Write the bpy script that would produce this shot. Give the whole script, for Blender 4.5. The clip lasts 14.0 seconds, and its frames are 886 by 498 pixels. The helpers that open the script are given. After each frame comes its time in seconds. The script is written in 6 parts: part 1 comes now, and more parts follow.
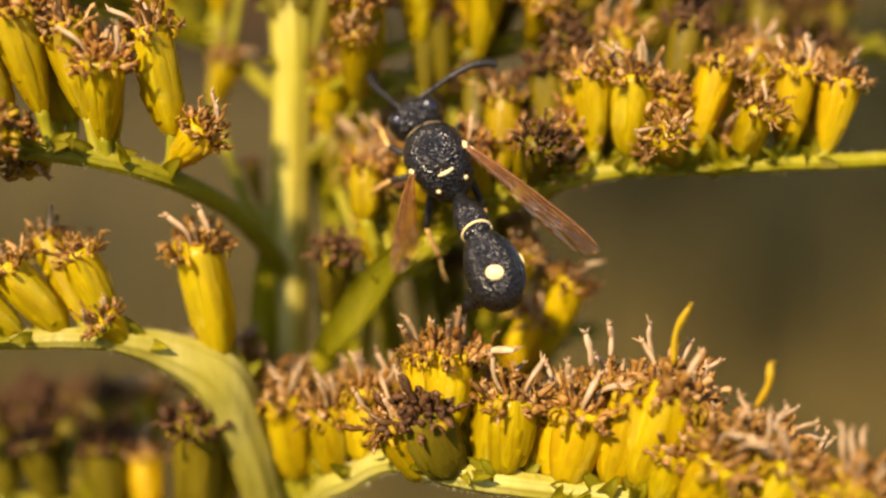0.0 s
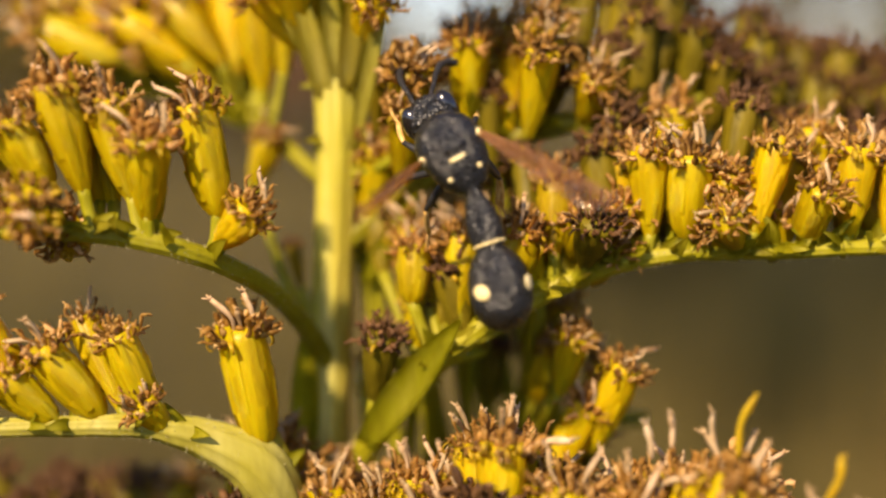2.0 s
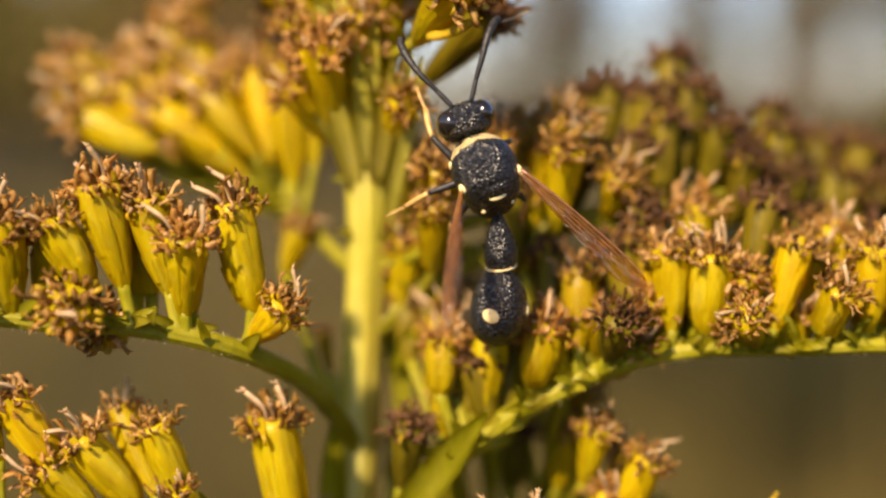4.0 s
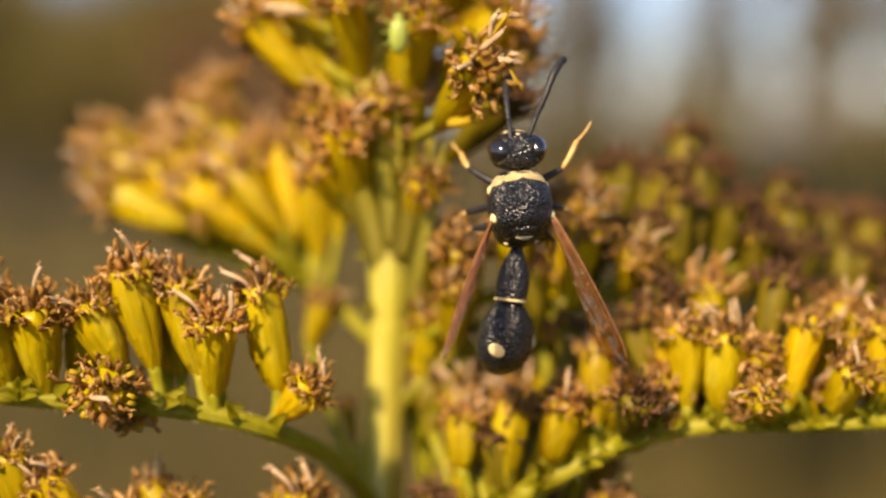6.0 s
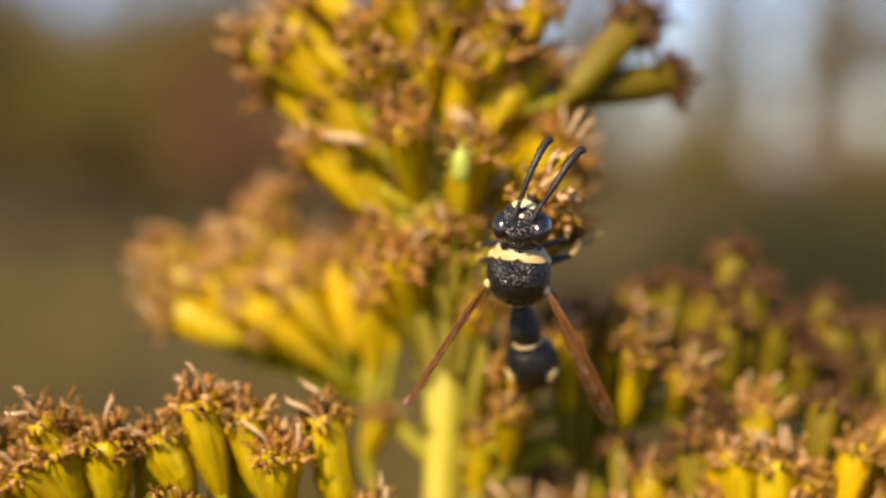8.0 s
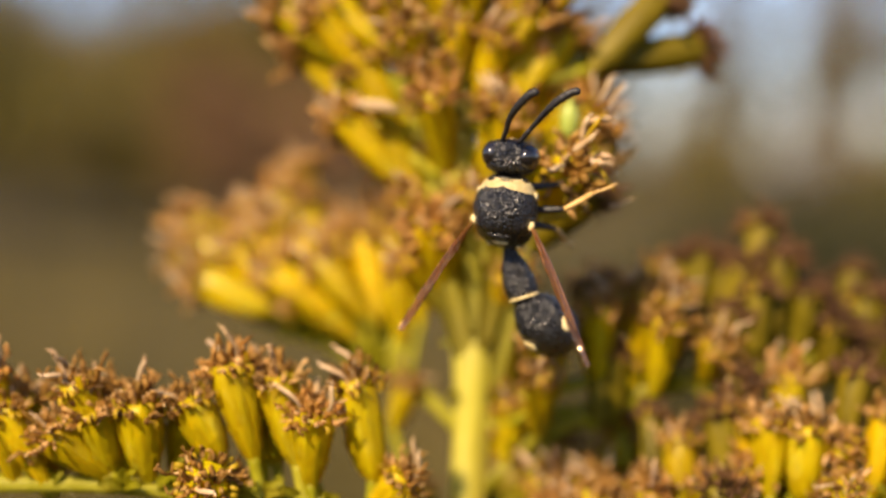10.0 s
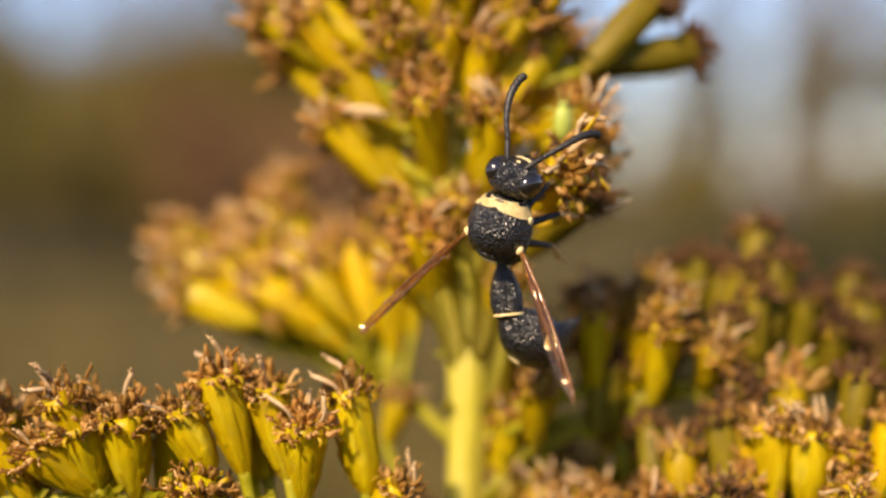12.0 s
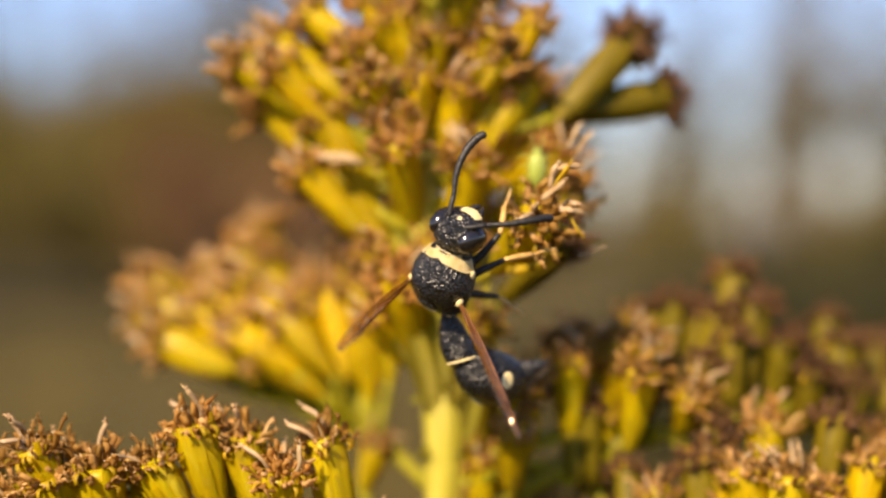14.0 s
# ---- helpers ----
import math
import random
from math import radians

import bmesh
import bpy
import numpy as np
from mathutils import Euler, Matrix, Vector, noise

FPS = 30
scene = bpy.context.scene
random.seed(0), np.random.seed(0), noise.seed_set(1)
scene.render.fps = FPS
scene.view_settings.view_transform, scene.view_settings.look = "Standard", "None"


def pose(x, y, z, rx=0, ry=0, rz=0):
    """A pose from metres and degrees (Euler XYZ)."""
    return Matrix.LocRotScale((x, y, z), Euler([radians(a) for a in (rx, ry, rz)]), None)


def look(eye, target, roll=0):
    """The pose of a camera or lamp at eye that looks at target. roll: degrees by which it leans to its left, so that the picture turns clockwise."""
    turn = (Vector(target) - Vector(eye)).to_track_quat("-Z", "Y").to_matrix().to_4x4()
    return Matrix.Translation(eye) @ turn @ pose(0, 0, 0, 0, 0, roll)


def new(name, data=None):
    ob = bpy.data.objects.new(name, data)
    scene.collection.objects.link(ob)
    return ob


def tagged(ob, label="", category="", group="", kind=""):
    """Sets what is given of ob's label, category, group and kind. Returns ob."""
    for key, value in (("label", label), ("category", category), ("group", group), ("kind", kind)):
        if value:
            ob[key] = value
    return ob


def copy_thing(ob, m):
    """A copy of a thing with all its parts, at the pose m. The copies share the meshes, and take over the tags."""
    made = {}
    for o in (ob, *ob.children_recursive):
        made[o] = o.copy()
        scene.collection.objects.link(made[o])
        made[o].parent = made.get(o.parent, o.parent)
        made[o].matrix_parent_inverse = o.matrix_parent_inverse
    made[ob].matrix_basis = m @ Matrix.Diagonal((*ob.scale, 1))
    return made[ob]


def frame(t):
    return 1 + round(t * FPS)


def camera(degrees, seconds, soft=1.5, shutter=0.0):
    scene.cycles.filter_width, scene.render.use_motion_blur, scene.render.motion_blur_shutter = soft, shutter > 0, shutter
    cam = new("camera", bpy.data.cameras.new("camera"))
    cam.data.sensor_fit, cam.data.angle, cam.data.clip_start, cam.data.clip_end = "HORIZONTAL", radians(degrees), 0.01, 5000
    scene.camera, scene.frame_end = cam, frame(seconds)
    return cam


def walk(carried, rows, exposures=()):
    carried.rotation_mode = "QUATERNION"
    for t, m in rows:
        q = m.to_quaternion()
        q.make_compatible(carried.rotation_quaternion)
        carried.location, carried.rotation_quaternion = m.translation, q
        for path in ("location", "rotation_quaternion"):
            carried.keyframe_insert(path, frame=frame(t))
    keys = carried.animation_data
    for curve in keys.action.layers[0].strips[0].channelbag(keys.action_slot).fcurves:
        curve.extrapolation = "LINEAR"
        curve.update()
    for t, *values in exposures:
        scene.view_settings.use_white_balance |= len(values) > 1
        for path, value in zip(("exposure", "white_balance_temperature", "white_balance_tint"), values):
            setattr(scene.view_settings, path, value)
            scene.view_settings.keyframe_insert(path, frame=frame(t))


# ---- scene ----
# A potter wasp climbs a faded goldenrod; a close camera follows it upwards.
MM = 0.001
cam = camera(34.45, 14.0, soft=2.4)
cam.data.dof.use_dof = True
cam.data.dof.focus_distance = 0.0681
cam.data.dof.aperture_fstop = 13.5
PATH = [
    (0, pose(0.00670, -0.07846, 0.99265, 79.742, 0.416, -1.184)),
    (0.5, pose(0.00640, -0.07844, 0.99367, 79.828, 0.220, -0.885)),
    (1, pose(0.00449, -0.07906, 0.99436, 80.346, -0.241, -1.255)),
    (1.5, pose(0.00413, -0.07854, 0.99451, 80.997, -0.287, -0.926)),
    (2, pose(0.00449, -0.07614, 0.99258, 82.891, 0.166, -0.949)),
    (2.5, pose(0.00312, -0.07661, 0.99371, 83.443, -0.081, -0.611)),
    (2.7, pose(0.00239, -0.07685, 0.99487, 83.416, -0.329, -0.986)),
    (4.8, pose(0.00454, -0.07823, 0.99648, 84.927, -0.224, 0.080)),
    (5, pose(0.00387, -0.07847, 0.99720, 85.001, -0.262, 0.098)),
    (5.5, pose(0.00340, -0.07996, 0.99865, 85.536, -0.339, 0.671)),
    (6, pose(0.00373, -0.07957, 0.99908, 85.054, -0.013, 0.460)),
    (6.5, pose(0.00598, -0.07935, 0.99974, 85.323, 0.155, 0.403)),
    (7, pose(0.00485, -0.07956, 1.00159, 85.517, 0.215, 0.278)),
    (7.5, pose(0.00322, -0.08115, 1.00343, 86.175, 0.343, 0.689)),
    (7.7, pose(0.00096, -0.08132, 1.00452, 86.244, -0.075, 0.721)),
    (9.8, pose(0.00201, -0.08051, 1.00221, 86.041, 0.045, 0.804)),
    (10, pose(-0.00051, -0.08142, 1.00240, 86.362, -0.209, 0.826)),
    (10.5, pose(0.00067, -0.08080, 1.00104, 86.436, -0.325, 1.046)),
    (11, pose(0.00074, -0.08013, 1.00034, 87.108, 0.142, 0.759)),
    (11.5, pose(-0.00010, -0.07988, 1.00133, 87.342, 0.258, 0.507)),
    (12, pose(-0.00100, -0.07978, 1.00113, 87.519, 0.577, 0.127)),
    (12.5, pose(-0.00160, -0.07979, 1.00077, 87.665, 0.315, -0.132)),
    (13, pose(-0.00176, -0.07930, 1.00073, 87.862, 0.374, 0.088)),
    (13.5, pose(-0.00099, -0.07892, 1.00165, 87.948, 0.601, -0.198)),
    (14, pose(-0.00071, -0.07987, 1.00165, 88.988, 0.909, -0.654)),
]
walk(cam, PATH, [(0.0, 1.09, 7000, 26), (14.0, 1.09, 7000, 26)])

# ---- light ----
SUN_FROM = Vector((-0.36, -0.69, 0.62)).normalized()
world = bpy.data.worlds.new("sky")
scene.world = world
world.use_nodes = True
wn = world.node_tree.nodes
sky = wn.new("ShaderNodeTexSky")
sky.sky_type = "NISHITA"
sky.sun_disc = False
sky.sun_elevation = math.asin(SUN_FROM.z)
sky.sun_rotation = math.atan2(SUN_FROM.x, SUN_FROM.y)
sky.dust_density = 0.5
sky.ozone_density = 5.5
wn["Background"].inputs["Strength"].default_value = 0.090
world.node_tree.links.new(sky.outputs["Color"], wn["Background"].inputs["Color"])
sun = new("sun", bpy.data.lights.new("sun", "SUN"))
sun.data.energy = 4.4
sun.data.angle = radians(2.5)
sun.data.color = (1.0, 0.865, 0.57)
sun.matrix_world = look(SUN_FROM * 10, (0, 0, 0))


# ---- materials ----
def material(name, rough=0.5, spec=0.4):
    m = bpy.data.materials.new(name)
    m.use_nodes = True
    nt = m.node_tree
    b = nt.nodes["Principled BSDF"]
    b.inputs["Roughness"].default_value = rough
    b.inputs["Specular IOR Level"].default_value = spec
    return m, nt, b


def node(nt, kind, **values):
    n = nt.nodes.new(kind)
    for key, value in values.items():
        n.inputs[key].default_value = value
    return n


def ramp(nt, source, stops):
    r = nt.nodes.new("ShaderNodeValToRGB")
    e = r.color_ramp.elements
    while len(e) < len(stops):
        e.new(0.5)
    for slot, (at, colour) in zip(e, stops):
        slot.position, slot.color = at, (*colour, 1)
    nt.links.new(source, r.inputs["Fac"])
    return r.outputs["Color"]


def coords(nt, scale=(1, 1, 1)):
    c = nt.nodes.new("ShaderNodeTexCoord")
    m = node(nt, "ShaderNodeMapping", Scale=scale)
    nt.links.new(c.outputs["Object"], m.inputs["Vector"])
    return m.outputs["Vector"]


def noise_of(nt, vector, scale, detail=3.0):
    n = node(nt, "ShaderNodeTexNoise", Scale=scale, Detail=detail)
    nt.links.new(vector, n.inputs["Vector"])
    return n.outputs["Fac"]


def blend(nt, fac, a, b, how="MIX"):
    n = nt.nodes.new("ShaderNodeMix")
    n.data_type, n.blend_type = "RGBA", how
    for socket, value in ((n.inputs[0], fac), (n.inputs[6], a), (n.inputs[7], b)):
        if isinstance(value, (int, float)):
            socket.default_value = value
        elif isinstance(value, tuple):
            socket.default_value = (*value, 1)
        else:
            nt.links.new(value, socket)
    return n.outputs[2]


def relief(nt, b, height, depth, strength=1.0):
    n = node(nt, "ShaderNodeBump", Strength=strength, Distance=depth)
    nt.links.new(height, n.inputs["Height"])
    nt.links.new(n.outputs["Normal"], b.inputs["Normal"])


def glow_through(nt, b, colour, amount):
    """Thin plant tissue lets some light through."""
    t = nt.nodes.new("ShaderNodeBsdfTranslucent")
    mix = node(nt, "ShaderNodeMixShader", Fac=amount)
    if isinstance(colour, tuple):
        t.inputs["Color"].default_value = (*colour, 1)
    else:
        nt.links.new(colour, t.inputs["Color"])
    nt.links.new(b.outputs["BSDF"], mix.inputs[1])
    nt.links.new(t.outputs["BSDF"], mix.inputs[2])
    nt.links.new(mix.outputs["Shader"], nt.nodes["Material Output"].inputs["Surface"])


def plant_material(name, stops, scale, stretch, bump, rough=0.5, through_amount=0.25, island=0.35):
    m, nt, b = material(name, rough, 0.35)
    v = coords(nt, stretch)
    base = ramp(nt, noise_of(nt, v, scale, 4), stops)
    fine = noise_of(nt, v, scale * 5, 2)
    base = blend(nt, 0.35, base, ramp(nt, fine, [(0.3, (0.68, 0.62, 0.5)), (0.7, (1.0, 1.0, 1.0))]), "MULTIPLY")
    geo = nt.nodes.new("ShaderNodeNewGeometry")
    info = nt.nodes.new("ShaderNodeObjectInfo")
    lo, hi = 1 - island, 1 + island * 0.3
    tone = ramp(nt, geo.outputs["Random Per Island"], [(0, (lo, lo, lo)), (1, (hi, hi, hi))])
    base = blend(nt, 1.0, base, tone, "MULTIPLY")
    tone = ramp(nt, info.outputs["Random"], [(0, (0.78, 0.73, 0.6)), (0.5, (0.92, 0.93, 0.85)), (1, (1.1, 1.05, 1.0))])
    base = blend(nt, 1.0, base, tone, "MULTIPLY")
    nt.links.new(base, b.inputs["Base Color"])
    relief(nt, b, fine, bump)
    glow_through(nt, b, base, through_amount)
    return m


def soft_tissue(m, amount):
    """Light wanders inside the moist tissue."""
    b = m.node_tree.nodes["Principled BSDF"]
    b.inputs["Subsurface Weight"].default_value = amount
    b.inputs["Subsurface Radius"].default_value = (1.0, 0.7, 0.12)
    b.inputs["Subsurface Scale"].default_value = 0.0007


POD = plant_material("yellow_involucre", [(0.25, (0.64, 0.435, 0.004)), (0.42, (0.77, 0.57, 0.005)), (0.6, (0.85, 0.665, 0.008)), (0.8, (0.96, 0.87, 0.12))], 700, (1, 1, 0.3), 0.00005, 0.36, 0.52, 0.15)
soft_tissue(POD, 0.4)
RAY = plant_material("yellow_floret", [(0.3, (0.72, 0.46, 0.01)), (0.7, (0.80, 0.60, 0.03))], 1500, (1, 1, 1), 0.00002, 0.45, 0.45)
# Duller copy of POD: withered, and with the far heads' shade in its colour.
DULL_POD = plant_material("withered_shaded_involucre", [(0.22, (0.17, 0.13, 0.006)), (0.4, (0.25, 0.195, 0.008)), (0.6, (0.34, 0.27, 0.012)), (0.8, (0.46, 0.38, 0.04))], 700, (1, 1, 0.3), 0.00005, 0.5, 0.55, 0.2)
BROWN = plant_material("withered_brown", [(0.3, (0.42, 0.19, 0.030)), (0.52, (0.64, 0.335, 0.070)), (0.74, (0.82, 0.53, 0.16))], 1800, (1, 1, 1), 0.00003, 0.55, 0.52, 0.5)
PALE = plant_material("bleached_straw", [(0.3, (0.58, 0.38, 0.20)), (0.7, (0.78, 0.60, 0.40))], 1800, (1, 1, 0.4), 0.00003, 0.5, 0.2, 0.4)


def bleach(m, colour):
    """Bleaches some of the florets."""
    nt = m.node_tree
    b = nt.nodes["Principled BSDF"]
    link = b.inputs["Base Color"].links[0]
    source = link.from_socket
    geo = nt.nodes.new("ShaderNodeNewGeometry")
    pick = ramp(nt, geo.outputs["Random Per Island"], [(0.65, (0, 0, 0)), (0.96, (0.75, 0.75, 0.75))])
    out = blend(nt, pick, source, colour)
    nt.links.new(out, b.inputs["Base Color"])
    for n in nt.nodes:
        if n.bl_idname == "ShaderNodeBsdfTranslucent":
            nt.links.new(out, n.inputs["Color"])


bleach(BROWN, (0.84, 0.60, 0.29))
# Dark tufts, deepened to carry the shade on the right-hand heads.
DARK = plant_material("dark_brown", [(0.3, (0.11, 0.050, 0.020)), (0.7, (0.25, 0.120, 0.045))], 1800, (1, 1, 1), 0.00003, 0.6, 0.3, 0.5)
STALK = plant_material("pale_green_stalk", [(0.25, (0.50, 0.45, 0.04)), (0.5, (0.66, 0.61, 0.11)), (0.78, (0.78, 0.73, 0.24))], 420, (1, 1, 0.12), 0.00006, 0.5, 0.42, 0.1)
GREEN = plant_material("green_stalk", [(0.25, (0.34, 0.32, 0.008)), (0.5, (0.46, 0.44, 0.014)), (0.78, (0.58, 0.54, 0.06))], 600, (1, 1, 0.4), 0.00005, 0.5, 0.45, 0.1)


def streaked_stem():
    """The stem's rind, with a patchy brown streak up its right side, stronger lower down."""
    m = plant_material("streaked_stem", [(0.3, (0.44, 0.40, 0.02)), (0.48, (0.70, 0.63, 0.08)), (0.7, (0.87, 0.81, 0.28))], 900, (1, 1, 0.06), 0.00012, 0.45, 0.35, 0.1)
    nt = m.node_tree
    b = nt.nodes["Principled BSDF"]
    source = b.inputs["Base Color"].links[0].from_socket
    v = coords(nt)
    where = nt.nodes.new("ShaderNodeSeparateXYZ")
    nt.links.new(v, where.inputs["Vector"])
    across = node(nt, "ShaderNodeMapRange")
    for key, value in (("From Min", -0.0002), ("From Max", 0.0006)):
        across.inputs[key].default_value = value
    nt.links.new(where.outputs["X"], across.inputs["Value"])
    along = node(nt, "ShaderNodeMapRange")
    for key, value in (("From Min", STREAK_TOP * MM), ("From Max", (STREAK_TOP - 9) * MM)):
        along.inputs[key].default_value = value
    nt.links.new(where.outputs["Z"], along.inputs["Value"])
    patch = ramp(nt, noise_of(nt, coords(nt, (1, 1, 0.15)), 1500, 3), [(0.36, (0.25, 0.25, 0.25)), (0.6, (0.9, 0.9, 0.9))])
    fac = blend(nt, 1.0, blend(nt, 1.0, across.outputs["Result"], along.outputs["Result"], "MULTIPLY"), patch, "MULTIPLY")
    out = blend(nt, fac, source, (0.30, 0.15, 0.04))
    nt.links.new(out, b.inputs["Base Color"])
    return m


STREAK_TOP = 988.3
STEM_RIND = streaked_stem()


def cuticle_material():
    m, nt, b = material("black_cuticle", 0.3, 0.58)
    v = coords(nt)
    pit = node(nt, "ShaderNodeTexVoronoi", Scale=7400.0)
    nt.links.new(v, pit.inputs["Vector"])
    rough = noise_of(nt, v, 2600, 3)
    nt.links.new(ramp(nt, rough, [(0.3, (0.005, 0.005, 0.005)), (0.7, (0.012, 0.012, 0.011))]), b.inputs["Base Color"])
    nt.links.new(ramp(nt, rough, [(0.3, (0.25, 0.25, 0.25)), (0.7, (0.32, 0.32, 0.32))]), b.inputs["Roughness"])
    relief(nt, b, pit.outputs["Distance"], 0.00010, 1.0)
    return m


def plain_material(name, stops, scale, rough, bump=0.00002, spec=0.4):
    m, nt, b = material(name, rough, spec)
    v = coords(nt)
    f = noise_of(nt, v, scale, 3)
    nt.links.new(ramp(nt, f, stops), b.inputs["Base Color"])
    relief(nt, b, f, bump)
    return m


BLACK = cuticle_material()
EYE = plain_material("black_eye", [(0.3, (0.008, 0.007, 0.007)), (0.7, (0.014, 0.012, 0.012))], 3000, 0.16, 0.000002, 0.9)
CREAM = plain_material("cream_yellow", [(0.3, (0.68, 0.53, 0.22)), (0.7, (0.82, 0.69, 0.38))], 3500, 0.42, 0.00003)
SOOT = plain_material("matt_black", [(0.3, (0.008, 0.008, 0.008)), (0.7, (0.025, 0.023, 0.022))], 4000, 0.5, 0.00003)
TIBIA = plain_material("orange_yellow", [(0.3, (0.46, 0.25, 0.06)), (0.7, (0.64, 0.42, 0.15))], 2500, 0.4)


def wing_material():
    """A smoky amber membrane, mostly clear, with a crinkled glossy skin."""
    m, nt, b = material("amber_membrane", 0.3, 0.5)
    v = coords(nt)
    f = noise_of(nt, coords(nt, (1, 0.35, 1)), 2600, 5)
    nt.links.new(ramp(nt, f, [(0.3, (0.11, 0.045, 0.010)), (0.7, (0.24, 0.105, 0.022))]), b.inputs["Base Color"])
    crinkle = noise_of(nt, coords(nt, (1, 0.3, 1)), 1900, 2)
    bump = node(nt, "ShaderNodeBump", Strength=1.0, Distance=0.00055)
    nt.links.new(crinkle, bump.inputs["Height"])
    clear = nt.nodes.new("ShaderNodeBsdfTransparent")
    clear.inputs["Color"].default_value = (0.92, 0.70, 0.38, 1)
    gloss = node(nt, "ShaderNodeBsdfGlossy", Roughness=0.11)
    gloss.inputs["Color"].default_value = (1.0, 0.77, 0.48, 1)
    nt.links.new(bump.outputs["Normal"], gloss.inputs["Normal"])
    where = nt.nodes.new("ShaderNodeSeparateXYZ")
    nt.links.new(v, where.inputs["Vector"])
    span = node(nt, "ShaderNodeMapRange")
    for key, value in (("From Min", -0.0085), ("From Max", -0.002), ("To Min", 0.20), ("To Max", 0.46)):
        span.inputs[key].default_value = value
    nt.links.new(where.outputs["Y"], span.inputs["Value"])
    film, skin = nt.nodes.new("ShaderNodeMixShader"), node(nt, "ShaderNodeMixShader", Fac=0.18)
    nt.links.new(span.outputs["Result"], film.inputs["Fac"])
    nt.links.new(clear.outputs["BSDF"], film.inputs[1])
    lit, amber = nt.nodes.new("ShaderNodeBsdfTranslucent"), node(nt, "ShaderNodeMixShader", Fac=0.82)
    lit.inputs["Color"].default_value = (0.86, 0.44, 0.08, 1)
    nt.links.new(b.outputs["BSDF"], amber.inputs[1])
    nt.links.new(lit.outputs["BSDF"], amber.inputs[2])
    nt.links.new(amber.outputs["Shader"], film.inputs[2])
    nt.links.new(film.outputs["Shader"], skin.inputs[1])
    nt.links.new(gloss.outputs["BSDF"], skin.inputs[2])
    nt.links.new(skin.outputs["Shader"], nt.nodes["Material Output"].inputs["Surface"])
    return m


BUG_GREEN = plain_material("pale_green_skin", [(0.3, (0.24, 0.30, 0.04)), (0.7, (0.36, 0.40, 0.08))], 1500, 0.4)
WING = wing_material()
VEIN = plain_material("brown_vein", [(0.3, (0.10, 0.04, 0.012)), (0.7, (0.24, 0.105, 0.03))], 2500, 0.18, 0.00003, 0.8)


def field_material(name, stops, scale, detail=6.0, rough=0.9):
    m, nt, b = material(name, rough, 0.2)
    v = coords(nt)
    big = ramp(nt, noise_of(nt, v, scale, detail), stops)
    small = ramp(nt, noise_of(nt, v, scale * 14, 4), [(0.3, (0.55, 0.5, 0.45)), (0.7, (1, 1, 1))])
    nt.links.new(blend(nt, 0.7, big, small, "MULTIPLY"), b.inputs["Base Color"])
    return m


SOIL = field_material("dry_meadow", [(0.32, (0.040, 0.034, 0.008)), (0.5, (0.080, 0.062, 0.014)), (0.66, (0.15, 0.112, 0.030))], 0.35)
STRAW = field_material("dry_grass", [(0.32, (0.050, 0.047, 0.010)), (0.55, (0.115, 0.088, 0.024)), (0.72, (0.20, 0.145, 0.045))], 1.3)
FOLIAGE = field_material("autumn_foliage", [(0.3, (0.068, 0.072, 0.014)), (0.55, (0.17, 0.132, 0.031)), (0.8, (0.29, 0.18, 0.046))], 0.5)
WEED = field_material("dark_weed_leaves", [(0.3, (0.018, 0.020, 0.006)), (0.55, (0.036, 0.036, 0.011)), (0.8, (0.070, 0.052, 0.018))], 0.8)
RUST = field_material("rusty_foliage", [(0.3, (0.10, 0.055, 0.026)), (0.55, (0.20, 0.11, 0.055)), (0.8, (0.30, 0.17, 0.085))], 0.6)
BARK = field_material("grey_bark", [(0.3, (0.07, 0.055, 0.045)), (0.7, (0.16, 0.13, 0.11))], 2.0)


# ---- shaping ----
def part(name, bm, mat, parent=None, label=""):
    """Links a bmesh as one smooth mesh object."""
    me = bpy.data.meshes.new(name)
    bm.to_mesh(me)
    bm.free()
    me.materials.append(mat)
    for p in me.polygons:
        p.use_smooth = True
    ob = new(name, me)
    ob.parent = parent
    return tagged(ob, label)


def hang(name, mesh, parent, label=""):
    ob = new(name, mesh)
    ob.parent = parent
    return tagged(ob, label)


def curve_points(points, count):
    """A smooth run of points through the given ones."""
    p = [Vector(q) for q in points]
    p = [2 * p[0] - p[1], *p, 2 * p[-1] - p[-2]]
    out = []
    for k in range(count):
        s = k / (count - 1) * (len(p) - 3)
        i = min(int(s), len(p) - 4)
        u = s - i
        a, b, c, d = p[i:i + 4]
        out.append(0.5 * (2 * b + (c - a) * u + (2 * a - 5 * b + 4 * c - d) * u * u + (3 * b - a - 3 * c + d) * u ** 3))
    return out


def add_tube(bm, points, radii, sides=8, ridges=0, ridge=0.0, cap=True):
    """Skins a run of points; radii run evenly from first to last."""
    n = len(points)
    rings, side = [], None
    for k, p in enumerate(points):
        way = (points[min(k + 1, n - 1)] - points[max(k - 1, 0)]).normalized()
        if side is None:
            side = way.orthogonal().normalized()
        side = (side - way * side.dot(way)).normalized()
        other = way.cross(side)
        r = float(np.interp(k / (n - 1), np.linspace(0, 1, len(radii)), radii))
        ring = []
        for j in range(sides):
            a = 2 * math.pi * j / sides
            rr = r * (1 + ridge * math.cos(a * ridges)) if ridges else r
            ring.append(bm.verts.new(p + (side * math.cos(a) + other * math.sin(a)) * rr))
        rings.append(ring)
    for a, b in zip(rings, rings[1:]):
        for j in range(sides):
            bm.faces.new((a[j], a[(j + 1) % sides], b[(j + 1) % sides], b[j]))
    if cap:
        bm.faces.new(rings[0][::-1])
        bm.faces.new(rings[-1])


